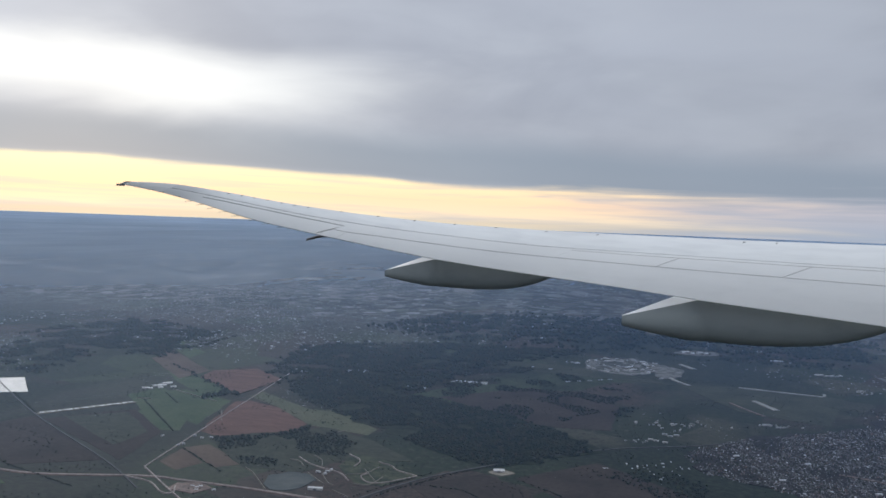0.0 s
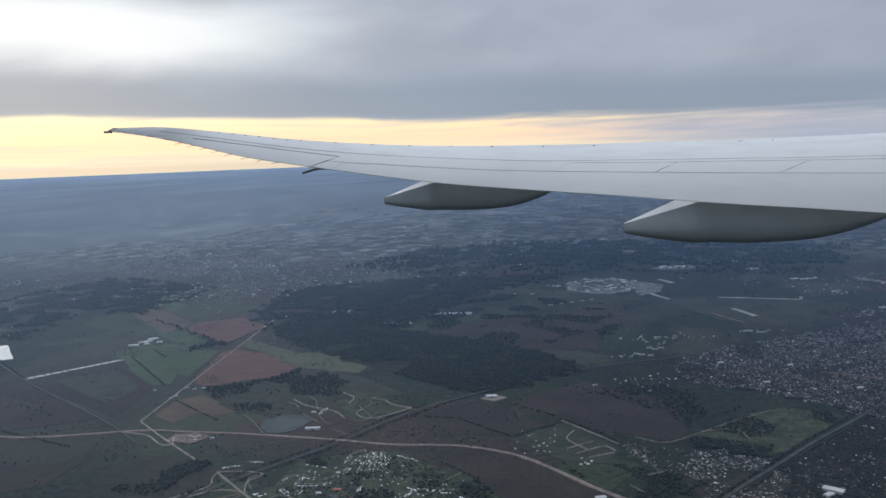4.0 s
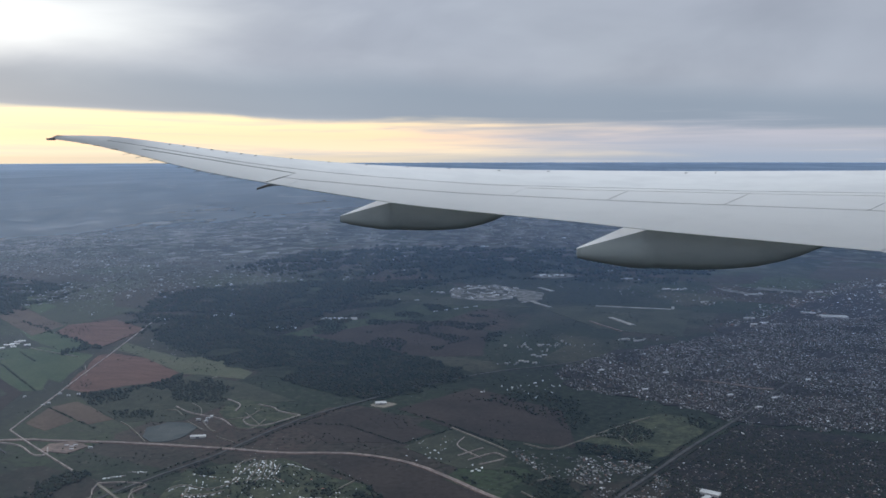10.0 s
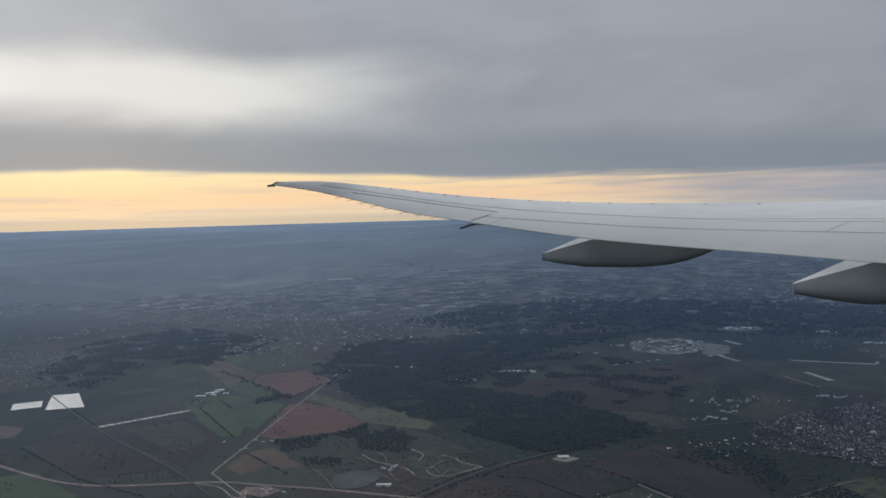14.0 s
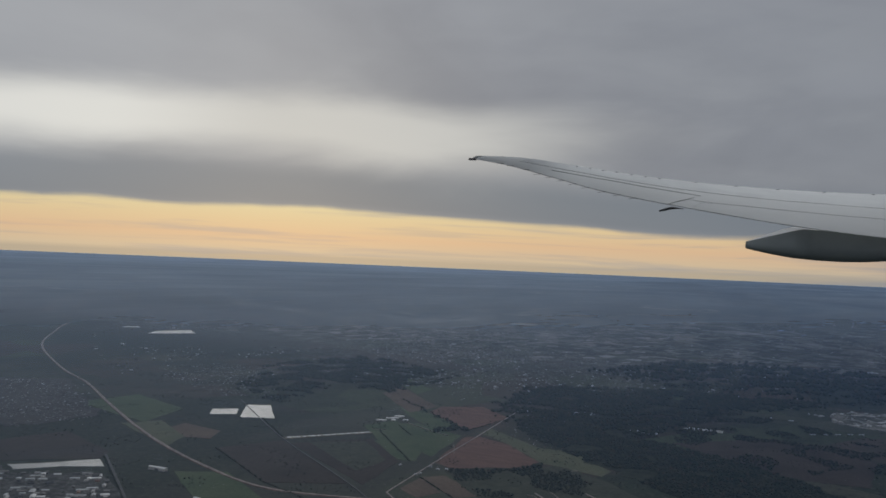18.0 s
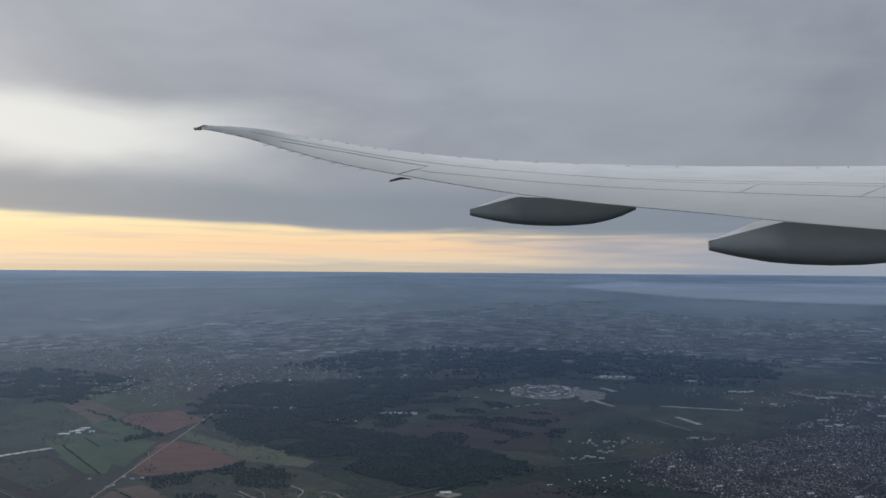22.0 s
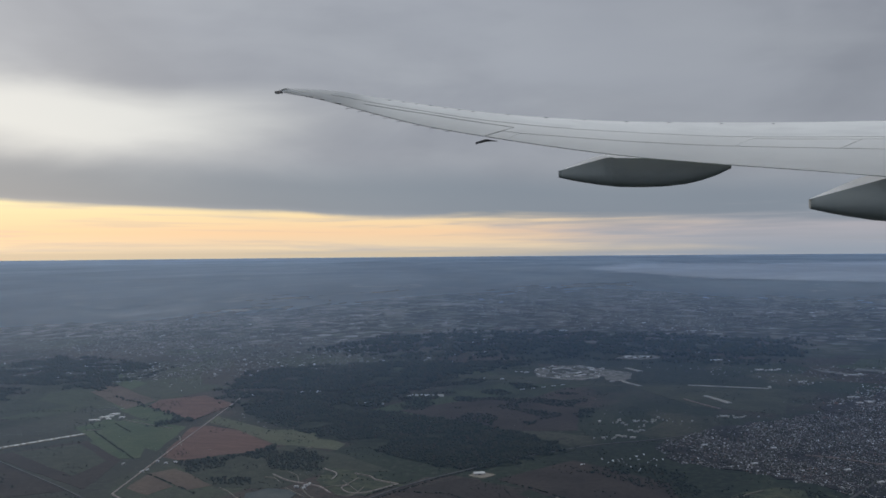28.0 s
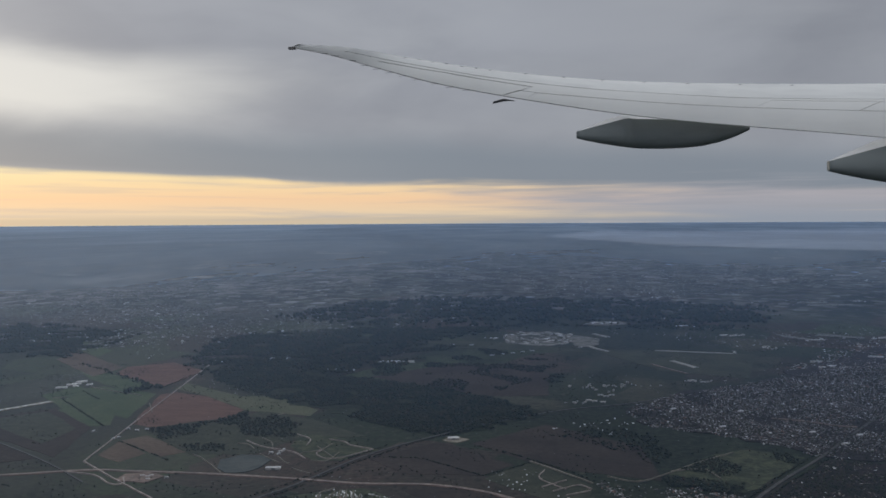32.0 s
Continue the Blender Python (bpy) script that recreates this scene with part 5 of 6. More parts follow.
houses("village_houses", "houses along the avenue", [(5.8, 74.9), (12.4, 83.3), (14.9, 85.0), (15.6, 78.6), (12.8, 71.5), (7.9, 71.8)], 0.24, 0.15, 24, M_HOUSES, 0.8, 7, 6)
houses("village_houses", "houses before the avenue crossing", [(2.6, 74.0), (6.0, 78.6), (8.3, 80.7), (6.2, 74.3), (4.1, 72.0)], 0.25, 0.13, 24, M_HOUSES, 0.8, 6, 7)
house_rows("villas", "white villas in close rows", [[(-27.2, 80.8), (-26.8, 84.3)], [(-26.1, 78.6), (-26.0, 81.3), (-26.4, 84.7)], [(-25.4, 78.8), (-25.2, 81.4), (-25.8, 84.8)], [(-24.5, 79.5), (-24.5, 81.9), (-25.2, 85.0)], [(-24.0, 80.8), (-24.2, 83.6)], [(-27.9, 81.0), (-28.1, 83.8), (-27.1, 85.3)], [(-23.8, 80.2), (-22.7, 79.0)]], 0.26, 0.17, M_PALE_HOUSES, 8, 0.58, 0.2, M_TRACK)
house_rows("villas", "white villas along curved drives", [[(-32.7, 76.0), (-31.7, 77.5), (-29.2, 76.7), (-27.7, 77.7), (-27.1, 79.9)], [(-31.7, 73.9), (-30.5, 72.8), (-29.8, 73.3), (-29.8, 75.2)], [(-30.6, 75.1), (-28.7, 75.4), (-27.4, 76.5)], [(-30.6, 72.2), (-29.5, 71.5)], [(-30.9, 76.8), (-30.5, 74.1)]], 0.25, 0.17, M_PALE_HOUSES, 9, 0.62, 0.18, M_TRACK)
house_rows("villas", "white terraces of a new estate", [[(-22.6, 67.4), (-21.4, 66.1)], [(-22.5, 68.5), (-20.7, 66.6)], [(-22.0, 69.3), (-20.2, 67.3)], [(-21.5, 69.9), (-20.0, 68.1)], [(-20.5, 66.1), (-19.8, 66.8), (-19.2, 67.8)], [(-23.5, 65.9), (-22.4, 65.6)]], 0.24, 0.21, M_PALE_HOUSES, 10, 0.75, 0.1, M_TRACK)
house_rows("villas", "pale villas on a new estate", [[(-39.5, 63.5), (-38.4, 64.9), (-36.3, 66.4), (-36.4, 68.0)], [(-40.2, 64.6), (-39.3, 66.3), (-37.9, 67.5), (-36.8, 68.3)], [(-38.9, 62.4), (-37.7, 63.7), (-36.3, 65.3)], [(-36.4, 63.8), (-36.0, 65.4)], [(-39.9, 61.1), (-38.4, 61.7), (-37.4, 62.3)], [(-35.0, 66.5), (-34.0, 67.7)], [(-41.5, 62.9), (-39.8, 64.0)]], 0.25, 0.21, M_PALE_HOUSES, 11, 0.70, 0.12, M_TRACK)
house_rows("villas", "villas round the sports grounds", [[(-19.8, 73.8), (-19.2, 75.3), (-17.2, 75.1), (-16.0, 74.2)], [(-21.3, 71.3), (-20.0, 69.4), (-19.4, 69.3)], [(-15.1, 74.2), (-13.4, 72.4)], [(-22.3, 72.7), (-20.4, 72.7), (-19.8, 73.8)], [(-23.7, 84.2), (-21.1, 82.7)], [(-24.4, 73.9), (-24.6, 75.5)], [(-20.0, 75.6), (-18.6, 74.1)]], 0.3, 0.19, M_PALE_HOUSES, 35, 0.55, 0.08)
house_rows("villas", "cluster of villas by the old crossing", [[(-33.7, 72.2), (-33.2, 72.9)], [(-33.2, 71.9), (-32.6, 72.6)], [(-38.3, 80.5), (-36.1, 80.6)], [(-39.9, 78.6), (-38.1, 79.6)], [(-31.8, 80.3), (-29.3, 79.7)]], 0.28, 0.2, M_PALE_HOUSES, 36, 0.60, 0.06)
houses("terraces", "brown tiled terrace houses in close rows", [(-27.2, 68.0), (-27.4, 72.0), (-25.4, 73.3), (-22.6, 71.3), (-21.5, 69.7), (-22.9, 66.3), (-24.5, 65.8)], 0.27, 0.2, 62, M_TERRACE, 0.97, 7, 37)
trees("tree_cover", "dark belt of trees behind the estate", [(-36.1, 63.1), (-34.3, 65.2), (-33.2, 66.4), (-32.1, 68.3), (-30.9, 67.9), (-30.9, 65.3), (-32.5, 63.4), (-33.6, 61.8)], 0.28, 0.2, 0.95, 41, 1, -0.4)
trees("tree_cover", "trees along the country lane", [(-30.4, 69.1), (-28.6, 68.4), (-24.7, 64.7), (-20.5, 60.2), (-21.1, 59.7), (-25.2, 63.6), (-28.2, 66.8)], 0.27, 0.17, 0.9, 42, 1, -0.3)
trees("tree_cover", "dark copse beside the railway", [(-45.7, 77.3), (-43.4, 80.6), (-41.2, 79.9), (-41.3, 76.1), (-39.3, 73.7), (-40.2, 70.5), (-41.6, 71.3)], 0.3, 0.19, 0.95, 43, 1, -0.2)
trees("tree_cover", "dark trees round the estate's pond", [(-32.1, 81.8), (-31.0, 82.3), (-29.7, 80.7), (-30.7, 79.9)], 0.26, 0.18, 0.95, 44, 1)
trees("tree_cover", "clumps of trees on the estate's meadow", [(-22.4, 78.3), (-18.1, 79.8), (-15.3, 76.3), (-17.2, 75.3), (-21.1, 75.1)], 0.42, 0.16, 0.6, 45, 1, 0.05)
trees("tree_cover", "dark trees between meadow and houses", [(-14.8, 79.2), (-12.9, 76.0), (-11.7, 72.9), (-12.8, 72.1), (-14.7, 75.7)], 0.27, 0.17, 0.95, 46, 1, -0.3)
trees("tree_cover", "dark gardens beside the villas", [(-26.6, 78.9), (-25.1, 78.2), (-21.4, 74.4), (-19.6, 69.3), (-21.2, 69.6), (-22.9, 72.2), (-25.0, 74.4)], 0.36, 0.15, 0.8, 47, 1, -0.1)
trees("tree_cover", "dark trees along the old railway", [(6.2, 93.3), (11.4, 89.8), (13.2, 90.0), (11.8, 87.2), (7.2, 88.6), (3.8, 90.2)], 0.3, 0.17, 0.9, 48, 1, -0.2)
patch("pool", M_WATER, "blue-green estate pool", "pool", [(-26.6, 72.6), (-26.1, 73.0), (-25.6, 72.2), (-25.9, 72.0)], "water", 0.02)
shed("long white pavilion on the estate", (-27.5, 70.7), 0.7, 0.28, 0.16, 20)
shed("white round pavilion on the estate", (-27.8, 73.2), 0.5, 0.32, 0.16, 10)
houses("villas", "a few white villas on green land", [(-12.8, 90.9), (-9.5, 94.2), (-7.1, 92.5), (-7.7, 87.0), (-11.9, 87.7)], 0.6, 0.13, 20, M_PALE_HOUSES, 0.35, 0, 12)
houses("villas", "a few white villas among dark trees", [(-6.4, 84.1), (-4.1, 85.5), (-3.0, 81.7), (-5.4, 82.5)], 0.55, 0.22, 20, M_PALE_HOUSES, 0.5, 0, 13)
houses("villas", "scattered villas on the park land", [(-32.3, 80.2), (-24.2, 84.9), (-14.4, 76.4), (-14.7, 72.5), (-19.8, 70.4), (-26.4, 69.3)], 0.5, 0.13, 20, M_PALE_HOUSES, 0.25, 0, 14)
houses("villas", "low suburb under trees", [(-38.1, 61.1), (-33.6, 64.8), (-29.1, 66.6), (-22.9, 61.6), (-22.3, 58.2), (-37.6, 56.0)], 0.24, 0.115, 20, M_HOUSES, 0.6, 8, 15)
houses("hamlet", "scattered farm houses by the wood", [(-94.0, 175.7), (-88.3, 180.9), (-68.0, 162.7), (-60.6, 155.7), (-63.8, 150.1), (-77.4, 160.5)], 0.8, 0.17, 24, M_HOUSES, 0.35, 0, 16)
houses("hamlet", "farm houses at the wood's edge", [(-63.7, 141.6), (-62.0, 147.6), (-52.9, 132.5), (-46.6, 130.6), (-52.8, 129.1)], 0.7, 0.16, 24, M_HOUSES, 0.35, 0, 17)
houses("town_houses", "far grey town beside the highway", [(-156.0, 97.0), (-176.0, 118.0), (-160.0, 130.5), (-121.0, 105.0), (-124.0, 90.0)], 0.46, 0.19, 14, M_FAR_HOUSES, 0.7, 7, 18)
houses("town_houses", "far town beyond the reservoirs", [(-155.0, 151.0), (-163.0, 173.0), (-141.0, 176.0), (-112.5, 139.0), (-122.0, 134.7)], 0.52, 0.20, 14, M_FAR_HOUSES, 0.7, 7, 19)
houses("hamlet", "old barracks in thin rows", [(-3.8, 150.8), (3.6, 152.4), (12.8, 140.5), (10.7, 134.8), (0.1, 143.8)], 1.0, 0.19, 24, M_FAR_HOUSES, 0.5, 3, 20)
houses("hamlet", "houses at the city's edge", [(-6.9, 113.4), (-3.2, 117.0), (3.9, 119.0), (4.7, 112.0), (-0.7, 108.7)], 0.8, 0.19, 24, M_PALE_HOUSES, 0.35, 0, 22)
for sd, pts in enumerate([[(-168.8, 265.3), (-183.7, 371.6), (-129.9, 429.9), (-83.3, 332.0), (-107.1, 243.1), (-125.3, 211.0)], [(-155.8, 202.7), (-168.8, 265.3), (-121.0, 212.4), (-121.5, 179.5), (-130.9, 171.6)], [(-159.4, 747.5), (0.3, 719.9), (124.1, 534.9), (97.3, 351.9), (28.9, 297.6), (-52.3, 379.4)], [(3.3, 214.0), (42.1, 206.1), (73.8, 226.5), (64.8, 194.5), (38.8, 185.7)]]):
    houses("far_suburb", "far suburb of tiny pale roofs in the haze", pts, 1.1, 0.27, 24, M_FAR_HOUSES, 0.6, 6, 30 + sd)

M_FAR_ROOFS = surface("far_roof_mix", island([(0.0, (0.07, 0.067, 0.064)), (0.45, (0.12, 0.115, 0.11)), (0.75, (0.20, 0.195, 0.19)), (0.93, (0.36, 0.355, 0.35))]), 0.7)


def far_roofs(label, bearings, near, far, count, size, seed):
    """Roofs of villages and suburbs far off, joined: clumped at random, fewer towards the outer edge."""
    rng = random.Random(seed)
    verts, faces = [], []
    while count > 0:
        count -= 1
        r = near * (far / near) ** (rng.random() ** 0.85)
        b = radians(rng.triangular(*bearings))
        x, y = r * math.sin(b), r * math.cos(b)
        clump = noise.noise((x * 0.018, y * 0.011, seed)) + 0.6 * noise.noise((x * 0.07, y * 0.04, seed + 3.0))
        if clump < rng.uniform(-0.15, 0.35) or on_road(x, y):
            continue
        k = size * rng.choice((0.6, 0.8, 1.0, 1.0, 1.3, 2.2 if rng.random() < 0.25 else 0.9))
        gabled(verts, faces, x, y, k * rng.uniform(0.5, 1.0), k * rng.uniform(0.3, 0.5), k * 0.28, k * 0.4, radians(24 + rng.choice((0, 90)) + rng.uniform(-12, 12)), 0.0)
    ob = finish(new("far_roofs", mesh("far_roofs", verts, faces)), M_FAR_ROOFS)
    return tagged(ob, label, "houses", kind="stuff")


far_roofs("grey roofs of the dense western suburbs in haze", (-50.0, -6.0), 200.0, 760.0, 26000, 0.34, 91)
far_roofs("grey roofs scattered over the plain beyond the airport", (-16.0, 36.0), 285.0, 700.0, 10000, 0.4, 92)

# single halls and large buildings
def hall_group(label, centre, reach, count, size, turn, seed, group, name="warehouse"):
    """A works or depot: a few halls of uneven size, drawn together about one place."""
    r = random.Random(seed)
    c, q = math.cos(radians(turn)), math.sin(radians(turn))
    for i in range(count):
        u, v = r.gauss(0, 0.45) * reach[0], r.gauss(0, 0.45) * reach[1]
        k = size * r.choice((0.45, 0.6, 0.8, 1.0, 1.5))
        shed(label, (centre[0] + u * c - v * q, centre[1] + u * q + v * c), k, k * r.uniform(0.32, 0.6), r.uniform(0.12, 0.22), turn + r.choice((0, 0, 90, 12)),
             r.choice((M_WHITE_ROOF, M_GREY_ROOF, M_GREY_ROOF, M_PLASTER)), name, group=group)


patch("yard", M_TRACK, "long pale strip of bare ground beside a farm road", "yard", [(-85.9, 109.8), (-87.0, 110.5), (-79.0, 122.9), (-78.2, 122.4)], ragged=0.25)
(ax, ay), (bx, by) = (-86.2, 110.5), (-78.8, 122.3)
for k in range(17):
    f = (k + 0.5) / 17
    shed("low white hall in a long row by a farm road", (ax + (bx - ax) * f, ay + (by - ay) * f + 0.25 * math.sin(k * 2.1)), 0.60 + 0.14 * math.sin(k * 1.7), 0.5, 0.12, math.degrees(math.atan2(by - ay, bx - ax)), (M_WHITE_ROOF, M_GREY_ROOF, M_WHITE_ROOF)[k % 3], group="row of farm halls")
patch("yard", M_HIGHWAY, "bare earth yard of the road works", "yard", [(-50.2, 85.7), (-50.2, 88.0), (-48.2, 88.9), (-45.7, 87.6), (-46.7, 85.2)], ragged=0.5)
for x, y in [(-48.1, 87.6), (-47.4, 87.3), (-47.2, 87.8), (-47.0, 86.5), (-45.3, 87.2)]:
    shed("small white site hut on bare earth", (x, y), 0.42, 0.2, 0.14, 20, group="site huts")
shed("long white hall beside the pond", (-35.3, 91.5), 1.6, 0.55, 0.22, 12)
shed("white hall alone on dark pasture", (-17.5, 106.0), 1.3, 0.85, 0.26, 15)
patch("yard", M_TRACK, "gravel yard round the white hall", "yard", [(-18.7, 105.2), (-17.6, 107.2), (-15.5, 106.0), (-16.9, 104.2)])
shed("long grey warehouse at the highway", (8.9, 70.3), 2.7, 1.15, 0.3, -24, M_GREY_ROOF)
shed("grey annex hall at the highway", (10.1, 69.2), 1.5, 0.85, 0.26, -24, M_GREY_ROOF)
shed("pale hospital block among trees", (16.5, 78.9), 1.7, 0.8, 0.3, -30)
shed("pale side wing of the hospital", (15.9, 77.8), 1.0, 0.5, 0.25, 50)
shed("white hall standing on brown land", (-2.9, 75.0), 0.9, 0.5, 0.22, 20)
shed("small white hall on brown land", (-0.3, 73.1), 0.8, 0.45, 0.22, 15)
shed("pale hall behind the courts", (-14.9, 70.9), 0.95, 0.5, 0.22, 15)
shed("white club house on the estate", (-27.4, 70.7), 0.9, 0.4, 0.22, 10)
shed("cream hall on the estate", (-22.8, 63.3), 1.6, 0.8, 0.22, 40, M_PLASTER)
shed("pale school roof among the houses", (-10.6, 64.4), 1.1, 0.5, 0.24, 30)
shed("white pair of halls in the leafy suburb", (28.3, 73.0), 0.9, 0.45, 0.24, -20)
shed("huge white distribution hall", (58.9, 171.5), 4.6, 2.3, 0.26, -8, M_GREY_ROOF)
shed("long white distribution hall", (55.4, 175.5), 2.6, 0.9, 0.24, -12, M_GREY_ROOF)
shed("far white depot roof", (42.6, 168.8), 1.9, 0.7, 0.24, 0, M_GREY_ROOF)
for x, y in [(26.2, 113.3), (15.8, 115.2), (38.5, 122.0), (31.4, 112.3), (20.0, 124.6), (11.1, 125.4), (28.3, 107.8)]:
    shed("large pale roof among the city houses", (x, y), 0.75, 0.4, 0.2, 24, group="large roofs in the city")
hall_group("pale factory building in front of dark woods", (-41.7, 153.7), (2.6, 1.6), 9, 0.8, 10, 61, "factory buildings", "factory_hall")
hall_group("long pale factory hall with yards", (-34.1, 163.0), (4.2, 1.0), 10, 0.95, 4, 62, "factory buildings", "factory_hall")
patch("yard", M_CONCRETE, "pale gravel yard of the factory", "yard", [(-37.5, 162.2), (-36.5, 164.3), (-30.9, 164.6), (-30.6, 162.4)], ragged=0.6)
hall_group("far white works building", (-56.3, 165.0), (4.5, 1.6), 12, 0.85, 8, 63, "works buildings", "works_hall")
for k, (x, y) in enumerate([(-67.0, 159.5), (-66.1, 159.7), (-56.5, 153.2), (-55.2, 152.0), (-67.6, 157.8)]):
    shed("white farm hall by the wood", (x, y), 1.0, 0.4, 0.2, 15 + 7 * k, group="farm halls")
for k, (x, y) in enumerate([(-83.0, 133.0), (-82.7, 135.5), (-82.3, 136.4), (-82.6, 138.1), (-82.3, 138.6), (-79.8, 135.8), (-81.3, 134.3)]):
    shed("white greenhouse tent beside the green field", (x, y), 1.7 - 0.15 * k, 0.6, 0.18, 20 + 7 * (k % 3), group="greenhouse tents")
for k, (x, y) in enumerate([(-56.8, 107.4), (-57.8, 106.7), (-59.3, 107.4), (-58.7, 102.2), (-58.5, 103.1), (-63.1, 105.7)]):
    shed("small white farm shed", (x, y), 0.42, 0.24, 0.16, 15 * k, group="farm sheds")
for k, (x, y) in enumerate([(-37.5, 97.7), (-36.6, 98.3), (-36.5, 97.2), (-36.4, 99.0)]):
    shed("white club building by the pond", (x, y), 0.5, 0.26, 0.18, 30 * k, group="club buildings")
for k, (x, y) in enumerate([(1.7, 134.6), (2.5, 133.7), (3.4, 134.7), (-0.2, 130.5), (1.8, 129.5), (0.6, 130.0)]):
    shed("pale depot by the railway", (x, y), 0.75, 0.35, 0.16, 5, M_GREY_ROOF if k < 3 else M_PLASTER, group="railway depots")
for k, (x, y) in enumerate([(-33.7, 68.2), (-26.5, 74.4), (-21.8, 64.9), (-19.2, 72.2), (-19.0, 71.1)]):
    patch("tennis_court", M_RED, "reddish clay sports court", "court", [(x - 0.42, y - 0.2), (x + 0.36, y - 0.2), (x + 0.44, y + 0.2), (x - 0.36, y + 0.24)], ragged=0.02)

# airport: an oval apron with terminals round it, cargo sheds, huts and hangars
AX, AY = -7.6, 198.0


def oval(a, b, start=0.0, stop=360.0, n=26):
    return [(AX + a * math.cos(radians(start + (stop - start) * i / n)), AY + b * math.sin(radians(start + (stop - start) * i / n))) for i in range(n + 1)]


AIRPORT_GREEN = surface("apron_islands", speckled((0.026, 0.032, 0.024), (0.095, 0.093, 0.083), 0.75, 0.42, 0.6, fine=3.0), 0.95, spec=0.1)
def blot(cx, cy, a, b, seed, n=34):
    """An uneven closed outline."""
    return [(cx + a * (1.0 + 0.42 * noise.noise((2.1 * math.cos(6.2832 * i / n), 2.1 * math.sin(6.2832 * i / n), seed))) * math.cos(6.2832 * i / n),
             cy + b * (1.0 + 0.42 * noise.noise((2.1 * math.cos(6.2832 * i / n) + 5.0, 2.1 * math.sin(6.2832 * i / n), seed))) * math.sin(6.2832 * i / n)) for i in range(n)]


patch("apron", APRON, "worn pale concrete apron round the terminals", "apron", blot(AX, AY, 8.6, 11.0, 3.0), ragged=0.9)
for k, (px, py, pa, pb) in enumerate([(-9.6, 199.4, 3.2, 3.6), (-5.2, 203.4, 2.6, 2.2), (-5.6, 194.6, 2.2, 2.4), (-11.6, 192.6, 1.8, 2.4), (-12.2, 204.0, 1.7, 2.2), (-3.0, 198.4, 1.2, 2.6)]):
    patch("apron", AIRPORT_GREEN, "mottled grass and car park among the terminals", "apron", blot(px, py, pa, pb, 7.0 + 2.3 * k, 18), ragged=0.5)
patch("apron", APRON, "pale apron running east of the terminals", "apron", [(-0.6, 186.0), (-1.0, 196.5), (2.6, 201.0), (5.2, 197.5), (4.6, 189.0), (2.8, 184.6)], ragged=0.7)
road("taxiway", M_CONCRETE, "bright curved taxiway round the terminals", 0.45, oval(8.3, 11.2, -120, -50, 16), 0.001, "runway")
rng = random.Random(5)
for k in range(64):
    a, f = radians(rng.uniform(0, 360)), rng.choice((0.2, 0.45, 0.55, 0.68, 0.78, 0.86))
    size = rng.choice((0.35, 0.5, 0.7, 1.0, 1.5))
    shed("pale airport building on the apron", (AX + 9.4 * f * math.cos(a), AY + 12.6 * f * math.sin(a)), size, size * rng.uniform(0.3, 0.5), rng.uniform(0.12, 0.28), math.degrees(a) + 90 + rng.choice((0, 0, 25)),
         rng.choice((M_WHITE_ROOF, M_GREY_ROOF, M_PLASTER)), "terminal", group="airport buildings")
hall_group("pale hut west of the apron", (-18.3, 197.0), (1.8, 2.0), 7, 0.7, 5, 70, "airfield huts", "airfield_hut")
patch("apron", APRON, "worn pale ground between the cargo sheds", "apron", [(2.6, 224.0), (5.4, 230.5), (12.5, 231.0), (15.8, 227.0), (9.0, 222.5)], ragged=1.0)
hall_group("white cargo shed beyond the apron", (8.6, 227.0), (5.2, 2.6), 16, 1.2, 8, 71, "cargo sheds", "cargo_shed")
patch("apron", AIRPORT_GREEN, "long pale storage ground behind the cargo sheds", "yard", [(15.0, 232.0), (17.0, 238.5), (30.0, 244.0), (31.5, 238.5)], ragged=1.2)
hall_group("small pale shed on the storage ground", (22.0, 237.0), (8.0, 2.4), 10, 0.9, 14, 72, "cargo sheds", "cargo_shed")
hall_group("pale hangar among dark trees", (27.5, 222.0), (4.5, 3.0), 8, 0.9, 5, 73, "hangars", "hangar")
hall_group("small shed east of the runway", (38.6, 186.0), (2.2, 2.6), 9, 0.6, 20, 74, "hangars", "hangar")
for x, y in [(-16.8, 172.5), (-14.9, 174.0), (-12.9, 175.6), (-11.0, 177.4), (-9.2, 178.8), (-22.0, 186.0), (-26.0, 186.6), (0.6, 184.6)]:
    shed("low white airfield hut on grass", (x, y), 0.85, 0.26, 0.12, 25, M_GREY_ROOF, group="airfield huts")
hall_group("old barrack in thin rows", (3.2, 141.0), (8.5, 5.0), 30, 0.34, 24, 75, "barracks", "barrack")
hall_group("white depot beside the railway", (-1.5, 128.5), (2.6, 1.0), 8, 0.36, 24, 76, "railway depots", "railway_depot")
hall_group("pale hut south of the runway", (17.2, 147.5), (3.0, 1.2), 12, 0.5, 10, 77, "airfield huts", "airfield_hut")
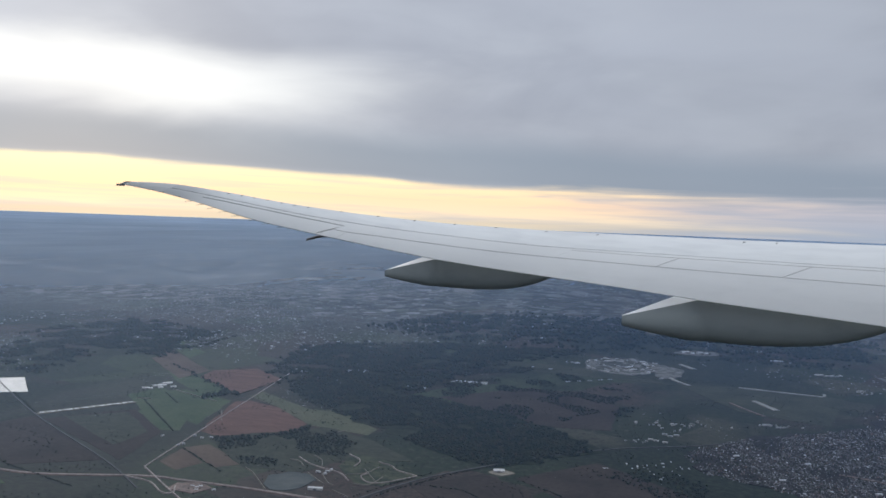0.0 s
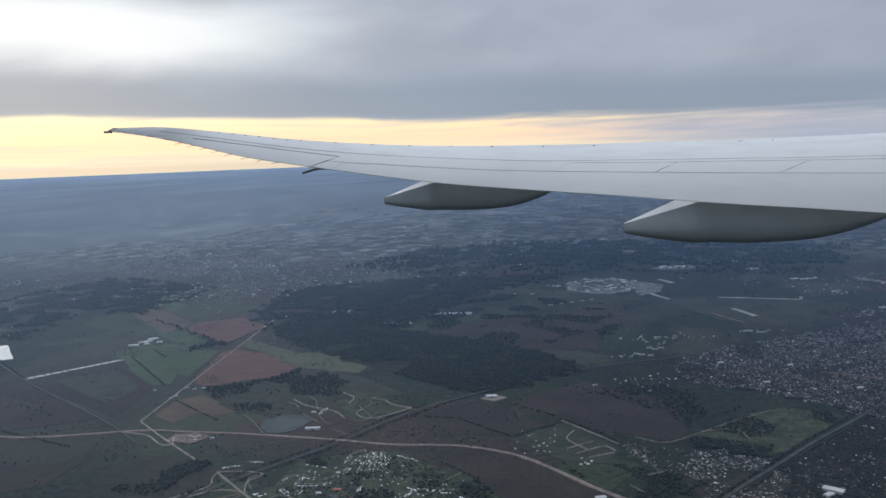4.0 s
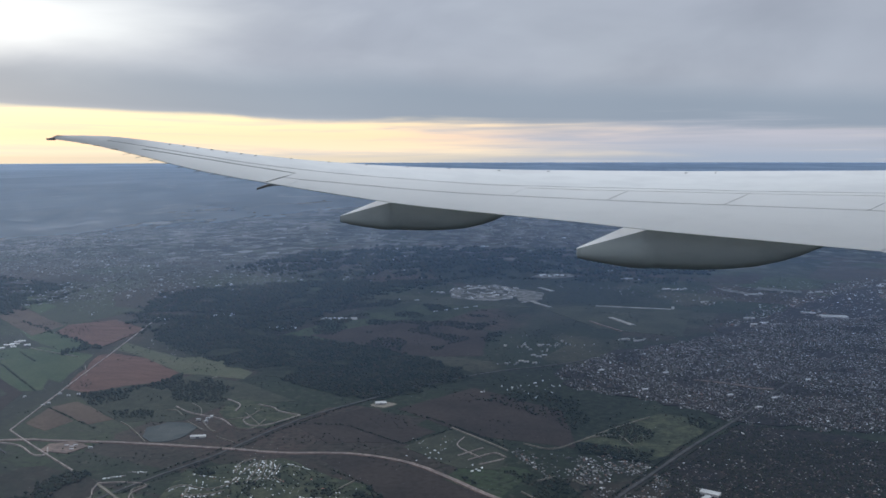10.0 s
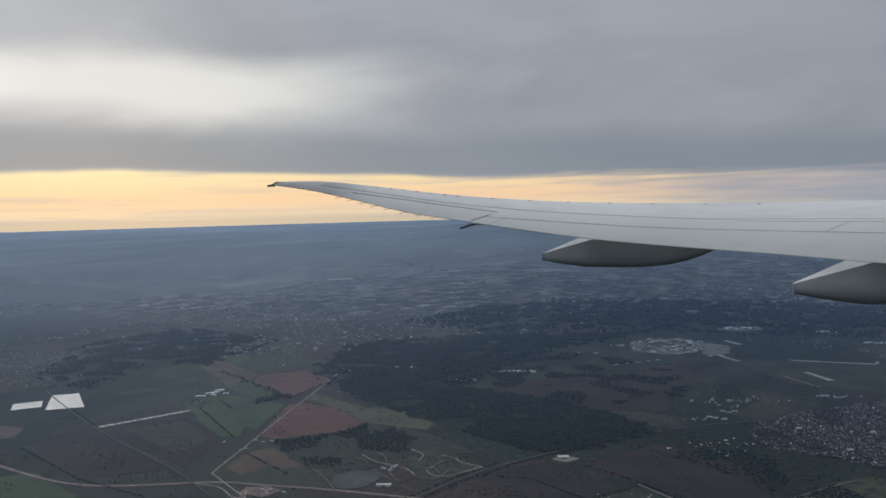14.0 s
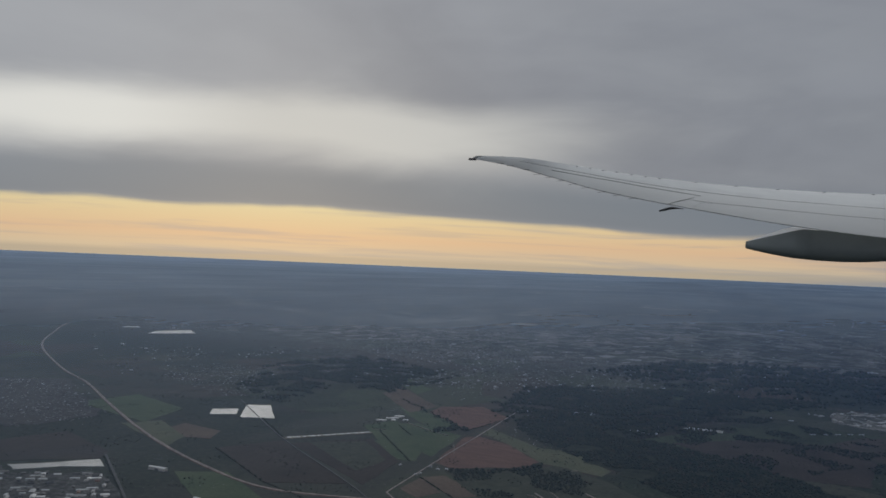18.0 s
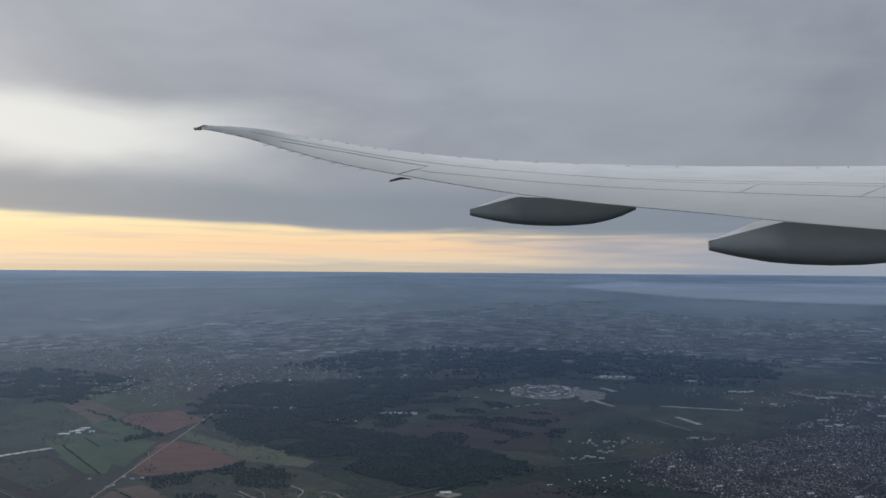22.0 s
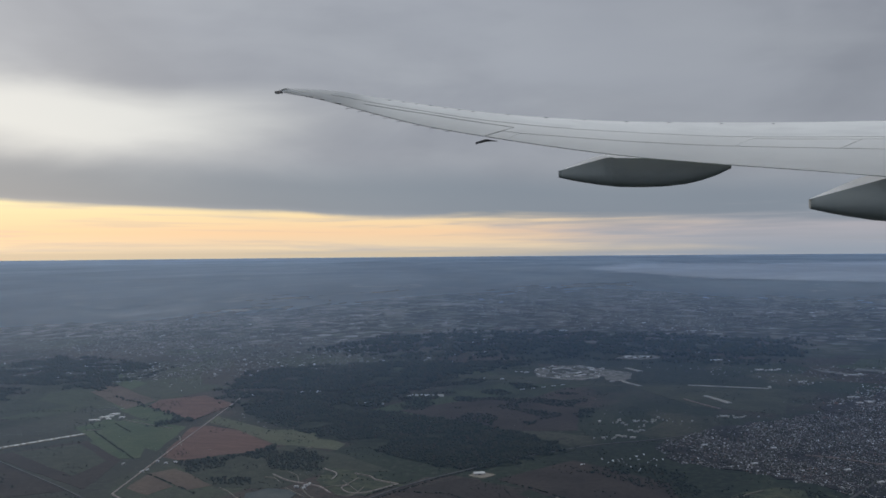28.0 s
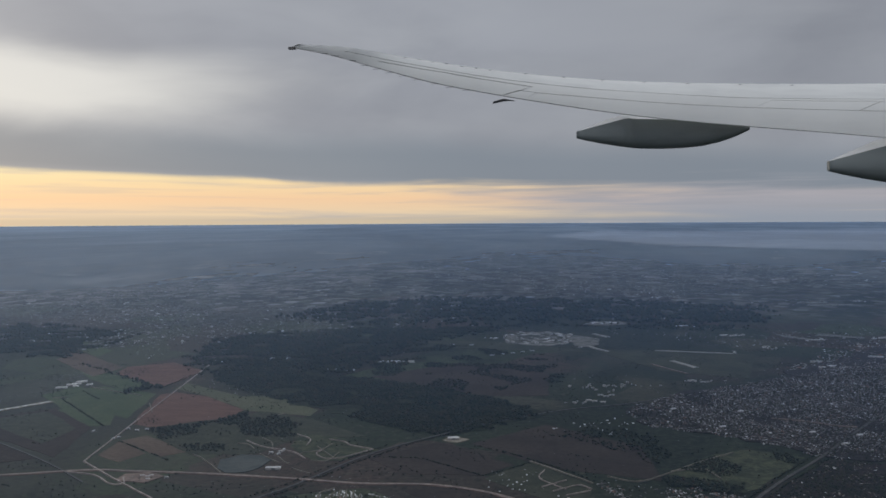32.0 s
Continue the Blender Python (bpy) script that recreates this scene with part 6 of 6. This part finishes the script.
# far depots, and flat pale plots between them
for k, (x, y) in enumerate([(44.0, 163.0), (52.0, 199.0), (66.0, 203.0), (36.0, 206.0), (92.0, 292.0), (54.0, 268.0), (30.0, 302.0), (-38.0, 262.0), (-12.0, 300.0), (84.0, 214.0)]):
    hall_group("far pale depot roof in the haze", (x, y), (2.6, 1.6), 6, 1.1, 6 * k, 80 + k, "far depots", "depot")
for label, outline in [("far pale plot under plastic sheets", [(70.0, 283.0), (71.5, 288.5), (80.5, 289.0), (79.0, 284.0)]), ("second far pale plot", [(71.5, 275.0), (73.0, 279.5), (86.0, 282.5), (85.0, 277.5)]),
                       ("grey gravel plot by the ring road", [(46.0, 203.0), (45.0, 208.5), (52.0, 199.0), (51.5, 196.0)]), ("long grey gravel plot", [(53.0, 206.0), (55.0, 210.0), (63.0, 204.0), (62.0, 201.5)])]:
    patch("plot", APRON, label, "plot", outline, ragged=0.5)

# industrial park beyond the highway
rng = random.Random(77)
PARK = [(-112.1, 59.8), (-117.5, 67.1), (-110.7, 76.6), (-98.7, 71.9), (-90.1, 78.4), (-81.7, 73.9), (-68.8, 63.2), (-71.7, 57.4), (-81.5, 48.4), (-95.4, 52.9)]
park_turn = 43.9
patch("yard", surface("industrial_yard", speckled((0.026, 0.028, 0.026), (0.085, 0.082, 0.076), 0.8, 0.35, 0.65, (1, 1, 1), 0, 2.5), 0.95, spec=0.1), "mottled grounds of the industrial park", "yard", PARK)
halls = spots(PARK, 1.25, 0.5, park_turn, rng, 0.84, 5)
verts, faces = [], []
for x, y in halls[1::2]:
    gabled(verts, faces, x, y, rng.uniform(0.22, 0.6), rng.uniform(0.14, 0.28), rng.uniform(0.12, 0.22), 0.24, radians(park_turn + rng.choice((0, 0, 90))), 0.05)
tagged(finish(new("industrial_roofs", mesh("industrial_roofs", verts, faces)), M_HOUSES), "small grey and white roofs between the industrial halls", "buildings", kind="stuff")
for k, (x, y) in enumerate(halls[0::2]):
    shed(rng.choice(("white-roofed hall of the industrial park", "grey-roofed hall of the industrial park")), (x, y), rng.uniform(0.5, 1.5), rng.uniform(0.3, 0.65), rng.uniform(0.14, 0.28), park_turn + rng.choice((0, 0, 90)), rng.choice((M_WHITE_ROOF, M_GREY_ROOF, M_GREY_ROOF, M_GREY_ROOF, M_DARK)), group="industrial halls")
road("street", M_ASPHALT, "straight street of the industrial park", 0.36, [(-99.2, 71.3), (-84.6, 60.3), (-76.0, 53.6)], 0.0)
road("street", M_ASPHALT, "boundary street of the industrial park", 0.30, [(-97.8, 86.0), (-77.2, 70.8), (-66.5, 62.2)], 0.0)
road("street", M_ASPHALT, "second street of the industrial park", 0.30, [(-116.1, 68.7), (-100.7, 58.8), (-92.1, 52.9)], 0.0)
shed("long white hall beside the highway field", (-86.2, 84.1), 2.6, 0.6, 0.35, 5)
shed("white farm house by a straight drive", (-72.4, 76.4), 0.7, 0.5, 0.3, 5)

# the dark edge of the cabin window, beside the lens
wx, wy = -2.588, 0.060
verts, faces, n = [], [], 20
for i in range(n + 1):
    z = 28.599 + 0.46 * i / n
    bow = 0.014 * ((i / n - 0.45) * 2) ** 2
    for a, b in ((-0.5, -0.25), (-0.06, -0.02), (-0.015, 0.02), (0.0, 0.06), (-0.02, 0.12), (-0.5, 0.3)):
        verts.append((wx + 0.285 * a * 0.9 - bow + 0.003 * math.sin(i), wy + 0.285 * (b + a * -0.4), z))
for i in range(n):
    for j in range(5):
        k = i * 6 + j
        faces.append((k, k + 1, k + 7, k + 6))
M_CABIN = surface("cabin_lining", speckled((0.035, 0.034, 0.036), (0.06, 0.055, 0.055), 6.0), 0.7)
tagged(finish(new("window_surround", mesh("window_surround", verts, faces)), M_CABIN, True), "dark rounded edge of the cabin window", "window surround", kind="structure")
